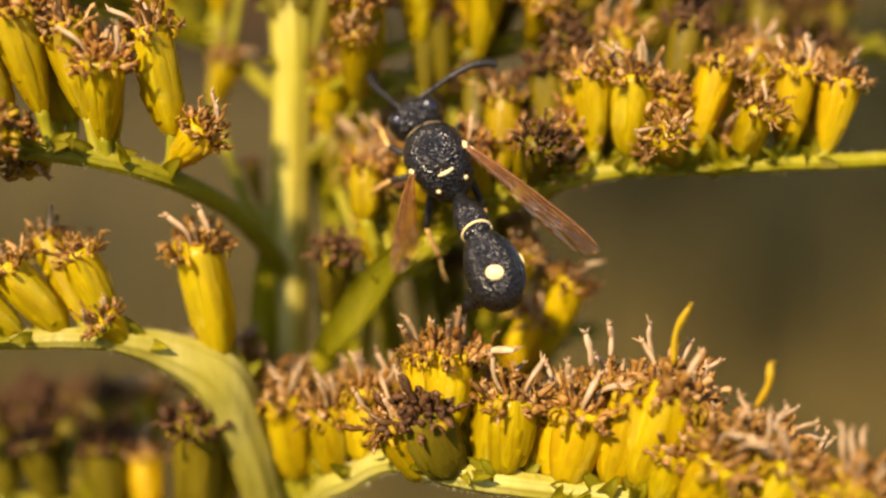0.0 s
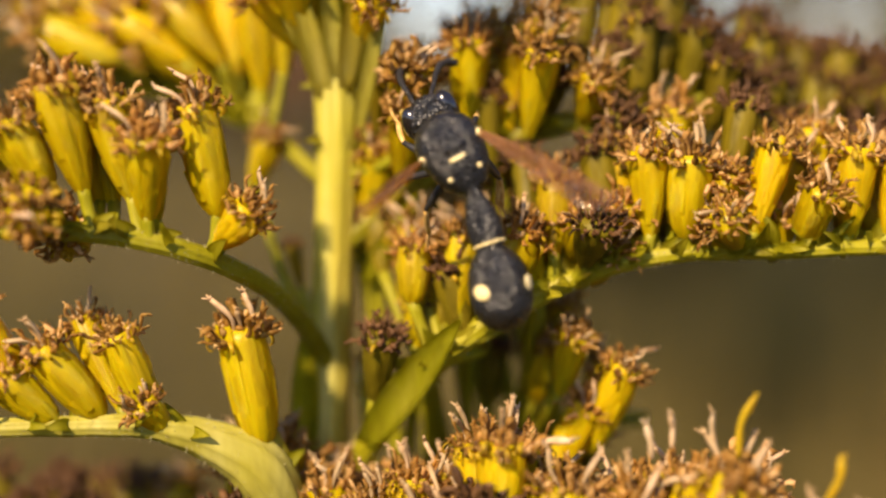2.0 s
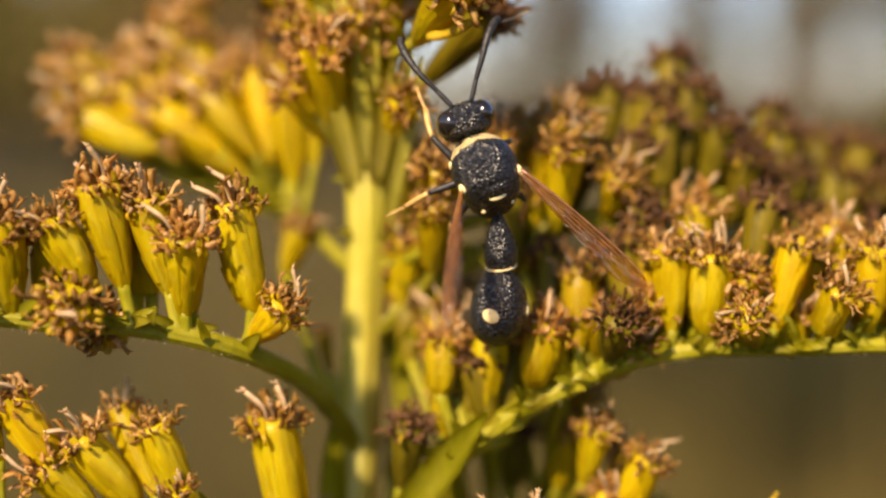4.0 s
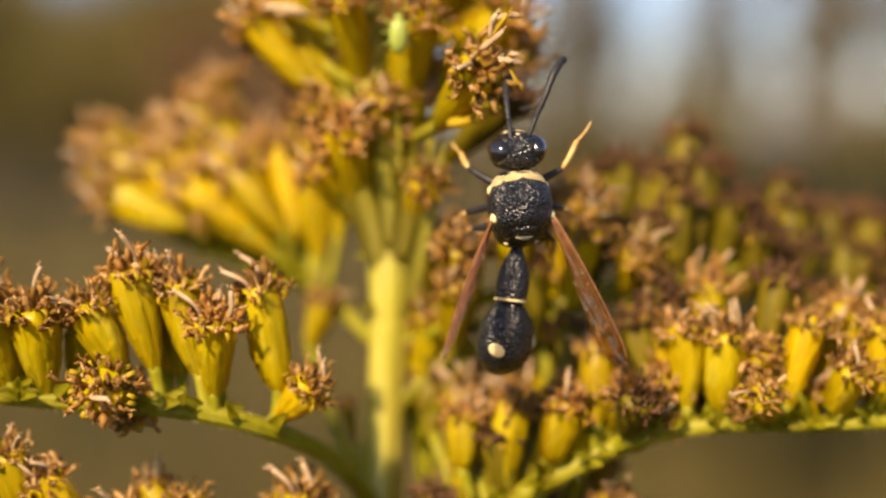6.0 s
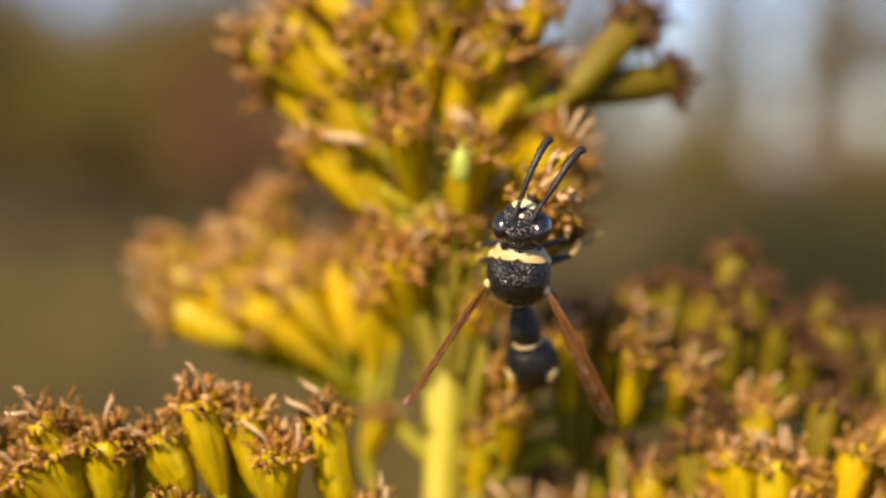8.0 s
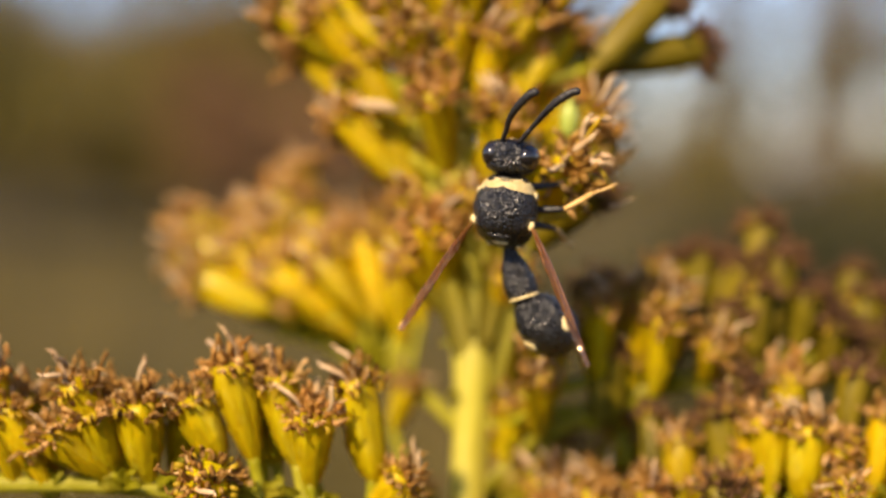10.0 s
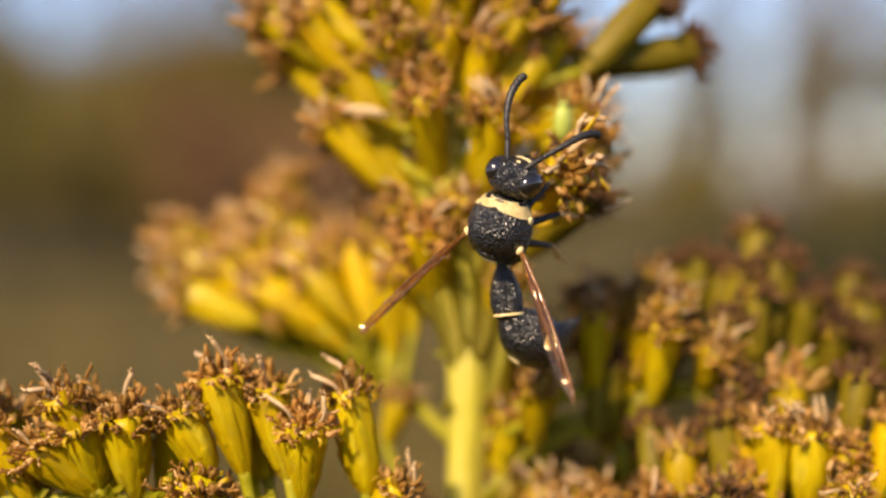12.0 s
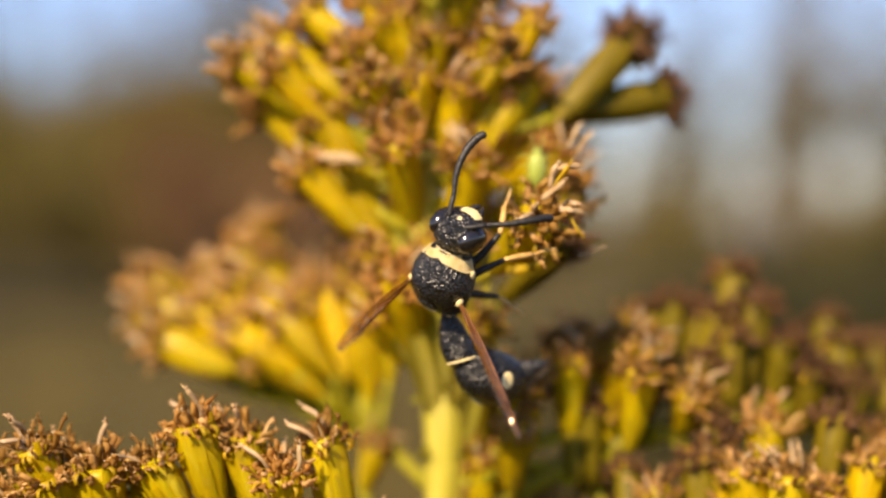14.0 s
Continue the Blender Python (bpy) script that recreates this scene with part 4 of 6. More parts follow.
    for rows in (HEADS_CROWN, HEADS_CROWN_HIGH, HEADS_CROWN_LOW):
        for row in rows:
            slim = 0.86 if row[4] > -4 and row[2] > 998 else 1.0
            flower_head(rng, stock, plant, upper, (*row[:6], row[6] * slim), 0.0, 0, 1.02 if slim < 1 else 1.0)
            if slim < 1 and row[6] > 0 and abs(row[3]) > 3:
                shift = Vector((rng.uniform(-1.6, 1.6), rng.uniform(0.8, 2.2), rng.uniform(-2.4, -0.8)))
                foot, mouth = Vector(row[:3]) + shift * 0.6, Vector(row[3:6]) + shift
                flower_head(rng, stock, plant, upper, (*foot, *mouth, row[6] * 0.8), 0.0, 0, 1.1)
    for k in range(58):
        z = CROWN_FOOT + (CROWN_TOP - CROWN_FOOT) * (k + 0.5) / 58
        a = k * 2.39996 + rng.uniform(-0.3, 0.3)
        reach = rng.uniform(2.6, 4.6) * (0.7 + 0.35 * (k / 58))
        if math.sin(a) < 0.1 and rng.random() < 0.92:
            continue
        core = min(upper, key=lambda q: abs(q.z - z))
        out = Vector((math.cos(a), math.sin(a), 0))
        foot = core + out * 0.9
        mouth = foot + out * reach + Vector((0, 0, rng.uniform(3.0, 4.6)))
        foot = foot.lerp(mouth, 0.22)
        flower_head(rng, stock, plant, upper, (*foot, *mouth, rng.uniform(0.75, 0.92)), 0.05, 0, 1.15)
    return plant


# ---- wasp ----
# Rows of (y, half width, half height, middle z), in millimetres.
THORAX = ((-2.1, 0.25, 0.3, -1.0), (-2.0, 0.65, 0.58, -0.95), (-1.78, 1.0, 0.92, -0.7), (-1.35, 1.32, 1.22, -0.36), (-0.8, 1.48, 1.45, -0.08), (0.0, 1.6, 1.54, 0.05), (0.75, 1.46, 1.42, 0.0), (1.3, 1.14, 1.08, -0.08), (1.62, 0.8, 0.72, -0.1), (1.72, 0.1, 0.1, -0.1))


def on_thorax(y, a, lift=0.03):
    """A place on the thorax: y along it, a the angle round it (90 degrees is the back)."""
    ys = [r[0] for r in THORAX]
    w, h, z = (float(np.interp(y, ys, [r[k] for r in THORAX])) for k in (1, 2, 3))
    return Vector(((w + lift) * math.cos(a), y, z + (h + lift) * math.sin(a)))


def wing_edges(u):
    """How far the folded wing reaches before and behind its middle line."""
    at = [0, 0.1, 0.3, 0.5, 0.7, 0.84, 0.94, 1.0]
    return float(np.interp(u, at, [0.10, 0.20, 0.30, 0.36, 0.40, 0.38, 0.27, 0.06])), float(np.interp(u, at, [0.10, 0.20, 0.38, 0.56, 0.78, 0.80, 0.58, 0.10]))


def pleat(u, v):
    """How the wing folds lengthwise like a fan, with a shallow trough along its front third."""
    return (0.10 * math.sin(v * 9.0 + u * 3) + 0.055 * math.sin(v * 25.0 - u * 2)) * min(1, u * 4) + 0.25 * abs(v - 0.35)


def wasp():
    top = tagged(new("potter_wasp"), "black potter wasp with cream markings climbing the goldenrod", "wasp")
    bm = bmesh.new()
    add_loft(bm, THORAX, 32, 40, 0.015)
    thorax = part("thorax", bm, BLACK, top, "pitted black thorax")
    bm = bmesh.new()
    rows = []
    for a in np.linspace(-0.15, math.pi + 0.15, 35):
        notch = math.exp(-((a - math.pi / 2) / 0.13) ** 2)
        low = 0.90 + 0.27 * abs(math.sin(a)) ** 2 + 0.10 * notch
        rows.append([bm.verts.new(on_thorax(low + (1.58 - low) * k / 8, a, 0.045) * MM) for k in range(9)])
    for p, q in zip(rows, rows[1:]):
        for k in range(8):
            bm.faces.new((p[k], q[k], q[k + 1], p[k + 1]))
    bmesh.ops.solidify(bm, geom=bm.faces[:], thickness=-0.05 * MM)
    part("collar", bm, CREAM, thorax, "cream-yellow collar band")
    bm = bmesh.new()
    add_egg(bm, (0, -1.12, 0.74), (0.72, 0.36, 0.38), 20, 12)
    part("scutellum", bm, BLACK, thorax, "raised black plate")
    for s in (-1, 1):
        bm = bmesh.new()
        add_tube(bm, [on_thorax(y, math.pi / 2 - s * (0.62 + 0.1 * y), -0.03) * MM for y in np.linspace(-0.7, 1.15, 14)], [0.03 * MM, 0.06 * MM, 0.03 * MM], 6)
        part("ridge", bm, BLACK, thorax, "fine black ridge")
    bm = bmesh.new()
    bar = [on_thorax(-1.60 + 0.05 * s * s, math.pi / 2 - 0.38 * s, -0.02) for s in np.linspace(-1, 1, 11)]
    add_tube(bm, [Vector(q) * MM for q in bar], [0.05 * MM, 0.12 * MM, 0.12 * MM, 0.12 * MM, 0.05 * MM], 8)
    part("scutellum_bar", bm, CREAM, thorax, "narrow cream bar")
    for s in (-1, 1):
        bm = bmesh.new()
        add_egg(bm, (1.42 * s, -0.62, 0.42), (0.2, 0.26, 0.2))
        part("tegula", bm, CREAM, thorax, "cream wing-base knob")
        bm = bmesh.new()
        add_egg(bm, (1.40 * s, 0.72, -0.1), (0.14, 0.26, 0.24))
        part("side_spot", bm, CREAM, thorax, "cream side spot")
        bm = bmesh.new()
        add_egg(bm, on_thorax(-1.82, math.pi / 2 - 1.0 * s, -0.06), (0.13, 0.13, 0.15))
        part("propodeum_spot", bm, CREAM, thorax, "cream rear spot")
    bm = bmesh.new()
    add_loft(bm, [(0.0, 0.1, 0.1, -0.1), (0.05, 0.7, 0.6, -0.1), (0.3, 1.18, 0.98, -0.1), (0.85, 1.33, 1.18, -0.12), (1.3, 1.22, 1.12, -0.16), (1.65, 0.85, 0.9, -0.22), (1.8, 0.3, 0.3, -0.25), (1.83, 0.05, 0.05, -0.25)], 28, 26, 0.012)
    head = part("head", bm, BLACK, top, "black head")
    for s in (-1, 1):
        bm = bmesh.new()
        add_egg(bm, (0.86 * s, 0.94, -0.02), (0.58, 0.70, 0.98), 24, 16)
        part("eye", bm, EYE, head, "shiny black compound eye")
        bm = bmesh.new()
        add_egg(bm, (0.22 * s, 0.62, 1.02), (0.09, 0.09, 0.07), 8, 6)
        part("ocellus", bm, EYE, head)
    bm = bmesh.new()
    add_egg(bm, (0, 1.58, -0.56), (0.68, 0.27, 0.70))
    add_egg(bm, (0, 1.66, 0.20), (0.2, 0.13, 0.24))
    part("clypeus", bm, CREAM, head, "cream-yellow face plate")
    for s in (-1, 1):
        bm = bmesh.new()
        add_tube(bm, [q * MM for q in curve_points([(0.35 * s, 1.5, -0.85), (0.2 * s, 1.72, -1.25), (0.06 * s, 1.80, -1.6)], 6)], [0.22 * MM, 0.16 * MM, 0.04 * MM], 7)
        part("mandible", bm, SOOT, head, "dark pointed jaw")
    feelers = {}
    for s, key in ((-1, "left"), (1, "right")):
        bm = bmesh.new()
        add_tube(bm, [q * MM for q in curve_points([(0, 0, 0), (0, 0.6, 0.1), (0, 1.15, 0.12)], 6)], [0.10 * MM, 0.13 * MM, 0.12 * MM], 8)
        run = curve_points([(0, 1.1, 0.12), (0.03 * s, 2.2, 0.3), (0.10, 3.3, 0.24), (0.36, 4.1, -0.05), (0.62, 4.36, -0.26)], 34)
        ringed = []
        for k in range(34):
            ringed.append((0.12 + 0.09 * min(1, k / 20)) * (1.0 if k % 3 else 0.86) * (1.0 if k < 32 else 0.6) * MM)
        add_tube(bm, [q * MM for q in run], ringed, 9)
        feelers[key] = part("antenna", bm, SOOT, head, "ringed black club-ended antenna")
    bm = bmesh.new()
    add_loft(bm, [(0.15, 0.15, 0.15, 0), (0.0, 0.22, 0.22, 0), (-0.5, 0.38, 0.35, 0.02), (-1.1, 0.64, 0.58, 0.06), (-1.87, 0.82, 0.76, 0.07), (-2.53, 0.80, 0.74, 0.04), (-2.97, 0.62, 0.56, 0), (-3.17, 0.2, 0.2, 0)], 22, 26, 0.01)
    waist = part("petiole", bm, BLACK, top, "narrow black bell-shaped waist")
    bm = bmesh.new()
    add_tube(bm, [Vector((0.73 * math.cos(a), -2.82 + 0.04 * math.sin(a), 0.67 * math.sin(a) + 0.02)) * MM for a in np.linspace(0, 2 * math.pi, 33)], [0.065 * MM, 0.065 * MM], 7)
    part("waist_band", bm, CREAM, waist, "thin cream band")
    for s in (-1, 1):
        bm = bmesh.new()
        add_egg(bm, (0.52 * s, -1.27, 0.16), (0.10, 0.16, 0.12), 10, 8)
        part("waist_spot", bm, CREAM, waist, "tiny cream spot")
    bm = bmesh.new()
    add_loft(bm, [(0.28, 0.34, 0.32, 0), (0.1, 0.62, 0.58, 0), (-0.35, 0.98, 0.92, 0.02), (-1.0, 1.32, 1.24, 0.03), (-1.9, 1.46, 1.38, 0), (-2.6, 1.40, 1.32, -0.05), (-3.1, 1.2, 1.14, -0.1), (-3.45, 0.92, 0.87, -0.14), (-3.72, 0.52, 0.5, -0.16), (-3.85, 0.08, 0.08, -0.17)], 30, 34, 0.008)
    rear = part("gaster", bm, BLACK, top, "swollen black pear-shaped abdomen")
    bm = bmesh.new()
    add_loft(bm, [(0.35, 0.9, 0.85, 0), (0.0, 0.98, 0.92, 0), (-0.4, 0.92, 0.86, -0.05), (-0.85, 0.74, 0.68, -0.15), (-1.4, 0.54, 0.49, -0.27), (-2.05, 0.26, 0.24, -0.42), (-2.5, 0.05, 0.05, -0.52)], 22, 18)
    tail = part("tail", bm, BLACK, rear, "tapered black tail")
    bm = bmesh.new()
    add_tube(bm, [Vector((0.90 * math.cos(a), -0.45, 0.84 * math.sin(a) - 0.06)) * MM for a in np.linspace(0, 2 * math.pi, 29)], [0.04 * MM, 0.04 * MM], 6)
    part("tail_band", bm, CREAM, tail, "thin cream band")
    for s in (-1, 1):
        bm = bmesh.new()
        m = Matrix.Translation(Vector((1.14 * s, -1.85, 0.83)) * MM) @ Matrix.Rotation(radians(53 * s), 4, "Y") @ Matrix.Rotation(radians(20 * s), 4, "Z") @ Matrix.Diagonal((0.44 * MM, 0.36 * MM, 0.075 * MM, 1))
        bmesh.ops.create_uvsphere(bm, u_segments=16, v_segments=10, radius=1, matrix=m)
        part("cream_spot", bm, CREAM, rear, "oval cream spot")
    wings = {}
    for s, key in ((-1, "left"), (1, "right")):
        bm = bmesh.new()
        rows = []
        for k in range(29):
            u = k / 28
            y = -8.3 * u
            front, back = wing_edges(u)
            row = []
            for j in range(19):
                v = j / 18
                x = (front - (front + back) * v)
                fold = pleat(u, v)
                row.append(bm.verts.new(Vector((s * x, y, fold * 0.9)) * MM))
            rows.append(row)
        for a, b in zip(rows, rows[1:]):
            for j in range(18):
                bm.faces.new((a[j], a[j + 1], b[j + 1], b[j]))
        wings[key] = part("wing", bm, WING, top, "folded amber-brown translucent wing")
        bm = bmesh.new()

        def on_wing(u, v):
            front, back = wing_edges(u)
            fold = pleat(u, v)
            return Vector((s * (front - (front + back) * v), -8.3 * u, fold * 0.9 + 0.02)) * MM

        for v0, v1, u1, thick in ((0.02, 0.05, 0.97, 0.085), (0.16, 0.2, 0.9, 0.06), (0.36, 0.30, 0.8, 0.05), (0.55, 0.62, 0.78, 0.045), (0.75, 0.9, 0.7, 0.04)):
            add_tube(bm, [on_wing(u, v0 + (v1 - v0) * u) for u in np.linspace(0.0, u1, 16)], [thick * MM, thick * 0.6 * MM], 5)
        for u0, va, vb in ((0.45, 0.2, 0.5), (0.58, 0.2, 0.6), (0.70, 0.1, 0.6), (0.78, 0.04, 0.3)):
            add_tube(bm, [on_wing(u0 + 0.04 * q, va + (vb - va) * q) for q in np.linspace(0, 1, 6)], [0.035 * MM, 0.03 * MM], 4)
        part("venation", bm, VEIN, wings[key], "brown wing veins")
    legs = []
    for k, length in enumerate((4.3, 4.3, 4.6, 4.6, 5.4, 5.4)):
        bm = bmesh.new()
        knee, ankle, toe = Vector((0, length * 0.38, 0.75)), Vector((0, length * 0.72, 0.22)), Vector((0, length, 0))
        add_tube(bm, [q * MM for q in curve_points([(0, -0.3, -0.1), (0, 0.15, 0.25), knee * 0.6 + Vector((0, 0, 0.1)), knee], 9)], [0.24 * MM, 0.20 * MM, 0.18 * MM, 0.12 * MM], 8)
        leg = part("leg", bm, SOOT, top, "slender black and orange-yellow leg")
        bm = bmesh.new()
        add_tube(bm, [q * MM for q in curve_points([knee, knee.lerp(ankle, 0.5) + Vector((0, 0, 0.05)), ankle], 7)], [0.11 * MM, 0.155 * MM, 0.13 * MM], 8)
        add_tube(bm, [q * MM for q in curve_points([ankle, ankle.lerp(toe, 0.5) + Vector((0, 0, 0.06)), toe], 13)], [0.065 * MM, 0.075 * MM, 0.055 * MM, 0.07 * MM, 0.05 * MM, 0.04 * MM], 6)
        part("tibia", bm, TIBIA, leg, "orange-yellow shin and foot")
        legs.append(leg)
    return top, head, waist, rear, tail, wings, feelers, legs


def leaf_bug():
    """A tiny pale green bug sitting among the flower heads."""
    bm = bmesh.new()
    add_loft(bm, [(-1.0, 0.05, 0.05, 0), (-0.85, 0.3, 0.24, 0), (-0.3, 0.46, 0.36, 0.03), (0.25, 0.42, 0.34, 0.03), (0.5, 0.3, 0.26, 0), (0.58, 0.1, 0.1, 0)], 16, 16, 0.02)
    top = tagged(part("leaf_bug", bm, BUG_GREEN), "tiny pale green bug sitting among flower heads", "insect")
    bm = bmesh.new()
    add_egg(bm, (0, 0.66, 0), (0.27, 0.2, 0.2))
    part("head", bm, BUG_GREEN, top)
    for s in (-1, 1):
        bm = bmesh.new()
        add_egg(bm, (0.22 * s, 0.7, 0.05), (0.09, 0.09, 0.1), 10, 8)
        part("eye", bm, EYE, top, "tiny dark eye")
        bm = bmesh.new()
        add_tube(bm, [q * MM for q in curve_points([(0.08 * s, 0.82, 0.05), (0.25 * s, 1.1, 0.2), (0.35 * s, 1.5, 0.15)], 6)], [0.03 * MM, 0.015 * MM], 5)
        part("antenna", bm, BUG_GREEN, top)
        for y in (0.35, 0.0, -0.4):
            bm = bmesh.new()
            add_tube(bm, [q * MM for q in curve_points([(0.2 * s, y, -0.1), (0.55 * s, y * 1.3, 0.1), (0.75 * s, y * 1.6, -0.4)], 6)], [0.05 * MM, 0.03 * MM], 5)
            part("leg", bm, BUG_GREEN, top)
    return top


distance()
goldenrod()
BUG = leaf_bug()
BUG.scale = (1.1, 1.1, 1.1)
WASP, HEAD, WAIST, REAR, TAIL, WINGS, FEELERS, LEGS = wasp()


def motions():
    walk(BUG, [
        (0, pose(0.00082, -0.00500, 1.00388, 90.0, -0.0, 17.2)),
        (7.8, pose(0.00082, -0.00500, 1.00388, 90.0, -0.0, 17.2)),
        (8.6, pose(0.00297, -0.00580, 1.00455, 90.0, -0.0, 17.2)),
        (9.6, pose(0.00511, -0.00500, 1.00461, 90.0, -0.0, 17.2)),
        (14, pose(0.00511, -0.00500, 1.00461, 90.0, -0.0, 17.2)),
    ])
    walk(WASP, [
        (0, pose(0.00775, -0.00880, 0.98471, 43.0, -27.4, 4.3)),
        (0.5, pose(0.00756, -0.00880, 0.98612, 38.0, -21.2, 3.1)),
        (1, pose(0.00693, -0.01056, 0.98692, 30.1, -9.4, 2.5)),
        (1.5, pose(0.00607, -0.01043, 0.98835, 31.0, -24.7, 4.2)),
        (2, pose(0.00587, -0.01024, 0.98913, 33.9, -27.7, 4.0)),
        (2.5, pose(0.00613, -0.01015, 0.98971, 33.1, -18.2, 2.1)),
        (2.7, pose(0.00647, -0.01011, 0.99055, 37.0, -18.6, 1.8)),
        (4.8, pose(0.00593, -0.00940, 0.99287, 76.4, -17.8, 17.6)),
        (5, pose(0.00590, -0.00955, 0.99285, 76.7, -17.0, 17.4)),
        (5.5, pose(0.00671, -0.00991, 0.99430, 81.7, -13.0, 17.2)),
        (6, pose(0.00690, -0.01027, 0.99526, 84.4, -3.2, 10.8)),
        (6.5, pose(0.00747, -0.01064, 0.99627, 82.6, -9.7, 15.5)),
        (7, pose(0.00624, -0.01100, 0.99727, 94.6, -10.4, 6.1)),
        (7.5, pose(0.00426, -0.01100, 0.99758, 114.2, 1.5, 0.6)),
        (7.7, pose(0.00402, -0.01100, 0.99817, 114.0, 4.4, -3.1)),
        (9.8, pose(0.00203, -0.01100, 0.99963, 94.6, 6.2, -14.5)),
        (10, pose(0.00157, -0.01097, 0.99991, 94.9, 6.1, -14.5)),
        (10.5, pose(0.00178, -0.01090, 0.99889, 96.0, 13.9, -24.9)),
        (11, pose(0.00122, -0.01083, 0.99769, 105.3, 19.8, -24.4)),
        (11.5, pose(0.00168, -0.01076, 0.99754, 113.1, 10.7, -22.4)),
        (12, pose(0.00159, -0.01069, 0.99918, 100.6, 18.6, -25.6)),
        (12.5, pose(0.00078, -0.01061, 1.00051, 94.5, 18.2, -29.5)),
        (13, pose(0.00033, -0.01054, 1.00044, 93.1, 20.8, -29.9)),
        (13.5, pose(0.00033, -0.01047, 0.99929, 91.6, 28.6, -32.1)),
        (14, pose(0.00007, -0.01040, 0.99907, 100.3, 25.0, -29.9)),
    ])
    walk(HEAD, [
        (0, pose(0.00000, 0.00170, 0.00005, 0.0, -0.0, 0.0)),
        (0.5, pose(0.00000, 0.00170, 0.00005, 0.0, -0.0, 0.0)),
        (1, pose(0.00000, 0.00170, 0.00005, 0.0, -0.0, 0.0)),
        (1.5, pose(0.00000, 0.00170, 0.00005, -10.0, -0.0, 0.0)),
        (2, pose(0.00000, 0.00170, 0.00005, 0.0, -0.0, 0.0)),
        (2.5, pose(0.00000, 0.00170, 0.00005, 0.0, -0.0, 0.0)),
        (2.7, pose(0.00000, 0.00170, 0.00005, 0.0, -0.0, 0.0)),
        (4.8, pose(0.00000, 0.00170, 0.00005, 12.0, -0.0, 0.0)),
        (5, pose(0.00000, 0.00170, 0.00005, 12.0, -0.0, 0.0)),
        (5.5, pose(0.00000, 0.00170, 0.00005, 12.0, -0.0, 0.0)),
        (6, pose(0.00000, 0.00170, 0.00005, 12.0, -0.0, 0.0)),
        (6.5, pose(0.00000, 0.00170, 0.00005, 12.0, -0.0, 0.0)),
        (7, pose(0.00000, 0.00170, 0.00005, 12.0, -0.0, 0.0)),
        (7.5, pose(0.00000, 0.00170, 0.00005, 12.0, -0.0, 0.0)),
        (7.7, pose(0.00000, 0.00170, 0.00005, 12.0, -0.0, 0.0)),
        (9.8, pose(0.00000, 0.00170, 0.00005, -8.0, 0.0, 0.0)),
        (10, pose(0.00000, 0.00170, 0.00005, -10.0, 0.0, 0.0)),
        (10.5, pose(0.00000, 0.00170, 0.00005, -6.0, 0.0, -4.0)),
        (11, pose(0.00000, 0.00170, 0.00005, 15.0, -0.0, 8.0)),
        (11.5, pose(0.00000, 0.00170, 0.00005, 58.0, -0.0, 8.0)),
        (12, pose(0.00000, 0.00170, 0.00005, -6.0, 4.0, -8.0)),
        (12.5, pose(0.00000, 0.00170, 0.00005, 0.0, -0.0, 0.0)),
        (13, pose(0.00000, 0.00170, 0.00005, 0.0, 0.0, -4.0)),
        (13.5, pose(0.00000, 0.00170, 0.00005, 12.0, -0.0, -20.0)),
        (14, pose(0.00000, 0.00170, 0.00005, 8.0, -0.0, -8.0)),
    ])
    walk(WAIST, [
        (0, pose(0.00000, -0.00190, -0.00105, -6.1, -0.3, -1.8)),
        (0.5, pose(0.00000, -0.00190, -0.00105, -4.3, -0.3, -2.5)),
        (1, pose(0.00000, -0.00190, -0.00105, 49.0, 4.7, 5.1)),
        (1.5, pose(0.00000, -0.00190, -0.00105, 48.7, 14.8, -2.7)),
        (2, pose(0.00000, -0.00190, -0.00105, 47.7, 13.3, -1.8)),
        (2.5, pose(0.00000, -0.00190, -0.00105, 49.3, 15.1, -1.6)),
        (2.7, pose(0.00000, -0.00190, -0.00105, 45.1, 17.5, -4.6)),
        (4.8, pose(0.00000, -0.00190, -0.00105, 28.1, -0.0, -0.1)),
        (5, pose(0.00000, -0.00190, -0.00105, 23.9, -0.0, 3.0)),
        (5.5, pose(0.00000, -0.00190, -0.00105, 21.1, -0.0, -2.9)),
        (6, pose(0.00000, -0.00190, -0.00105, 2.0, -0.0, -11.7)),
        (6.5, pose(0.00000, -0.00190, -0.00105, 6.3, -0.0, -26.5)),
        (7, pose(0.00000, -0.00190, -0.00105, 24.9, -0.0, -8.8)),
        (7.5, pose(0.00000, -0.00190, -0.00105, -0.5, 0.0, 12.3)),
        (7.7, pose(0.00000, -0.00190, -0.00105, 6.2, -0.0, 11.6)),
        (9.8, pose(0.00000, -0.00190, -0.00105, -2.2, -0.0, 27.5)),
        (10, pose(0.00000, -0.00190, -0.00105, -3.1, -0.0, 24.5)),
        (10.5, pose(0.00000, -0.00190, -0.00105, -1.2, 0.0, 30.1)),
        (11, pose(0.00000, -0.00190, -0.00105, -5.8, -0.0, 39.4)),
        (11.5, pose(0.00000, -0.00190, -0.00105, -17.1, 0.0, 27.3)),
        (12, pose(0.00000, -0.00190, -0.00105, -8.9, -0.0, 25.9)),
        (12.5, pose(0.00000, -0.00190, -0.00105, 2.1, -0.0, 33.2)),
        (13, pose(0.00000, -0.00190, -0.00105, 4.4, -0.0, 37.0)),
        (13.5, pose(0.00000, -0.00190, -0.00105, 17.0, -0.0, 17.3)),
        (14, pose(0.00000, -0.00190, -0.00105, -0.9, -0.0, 39.4)),
    ])
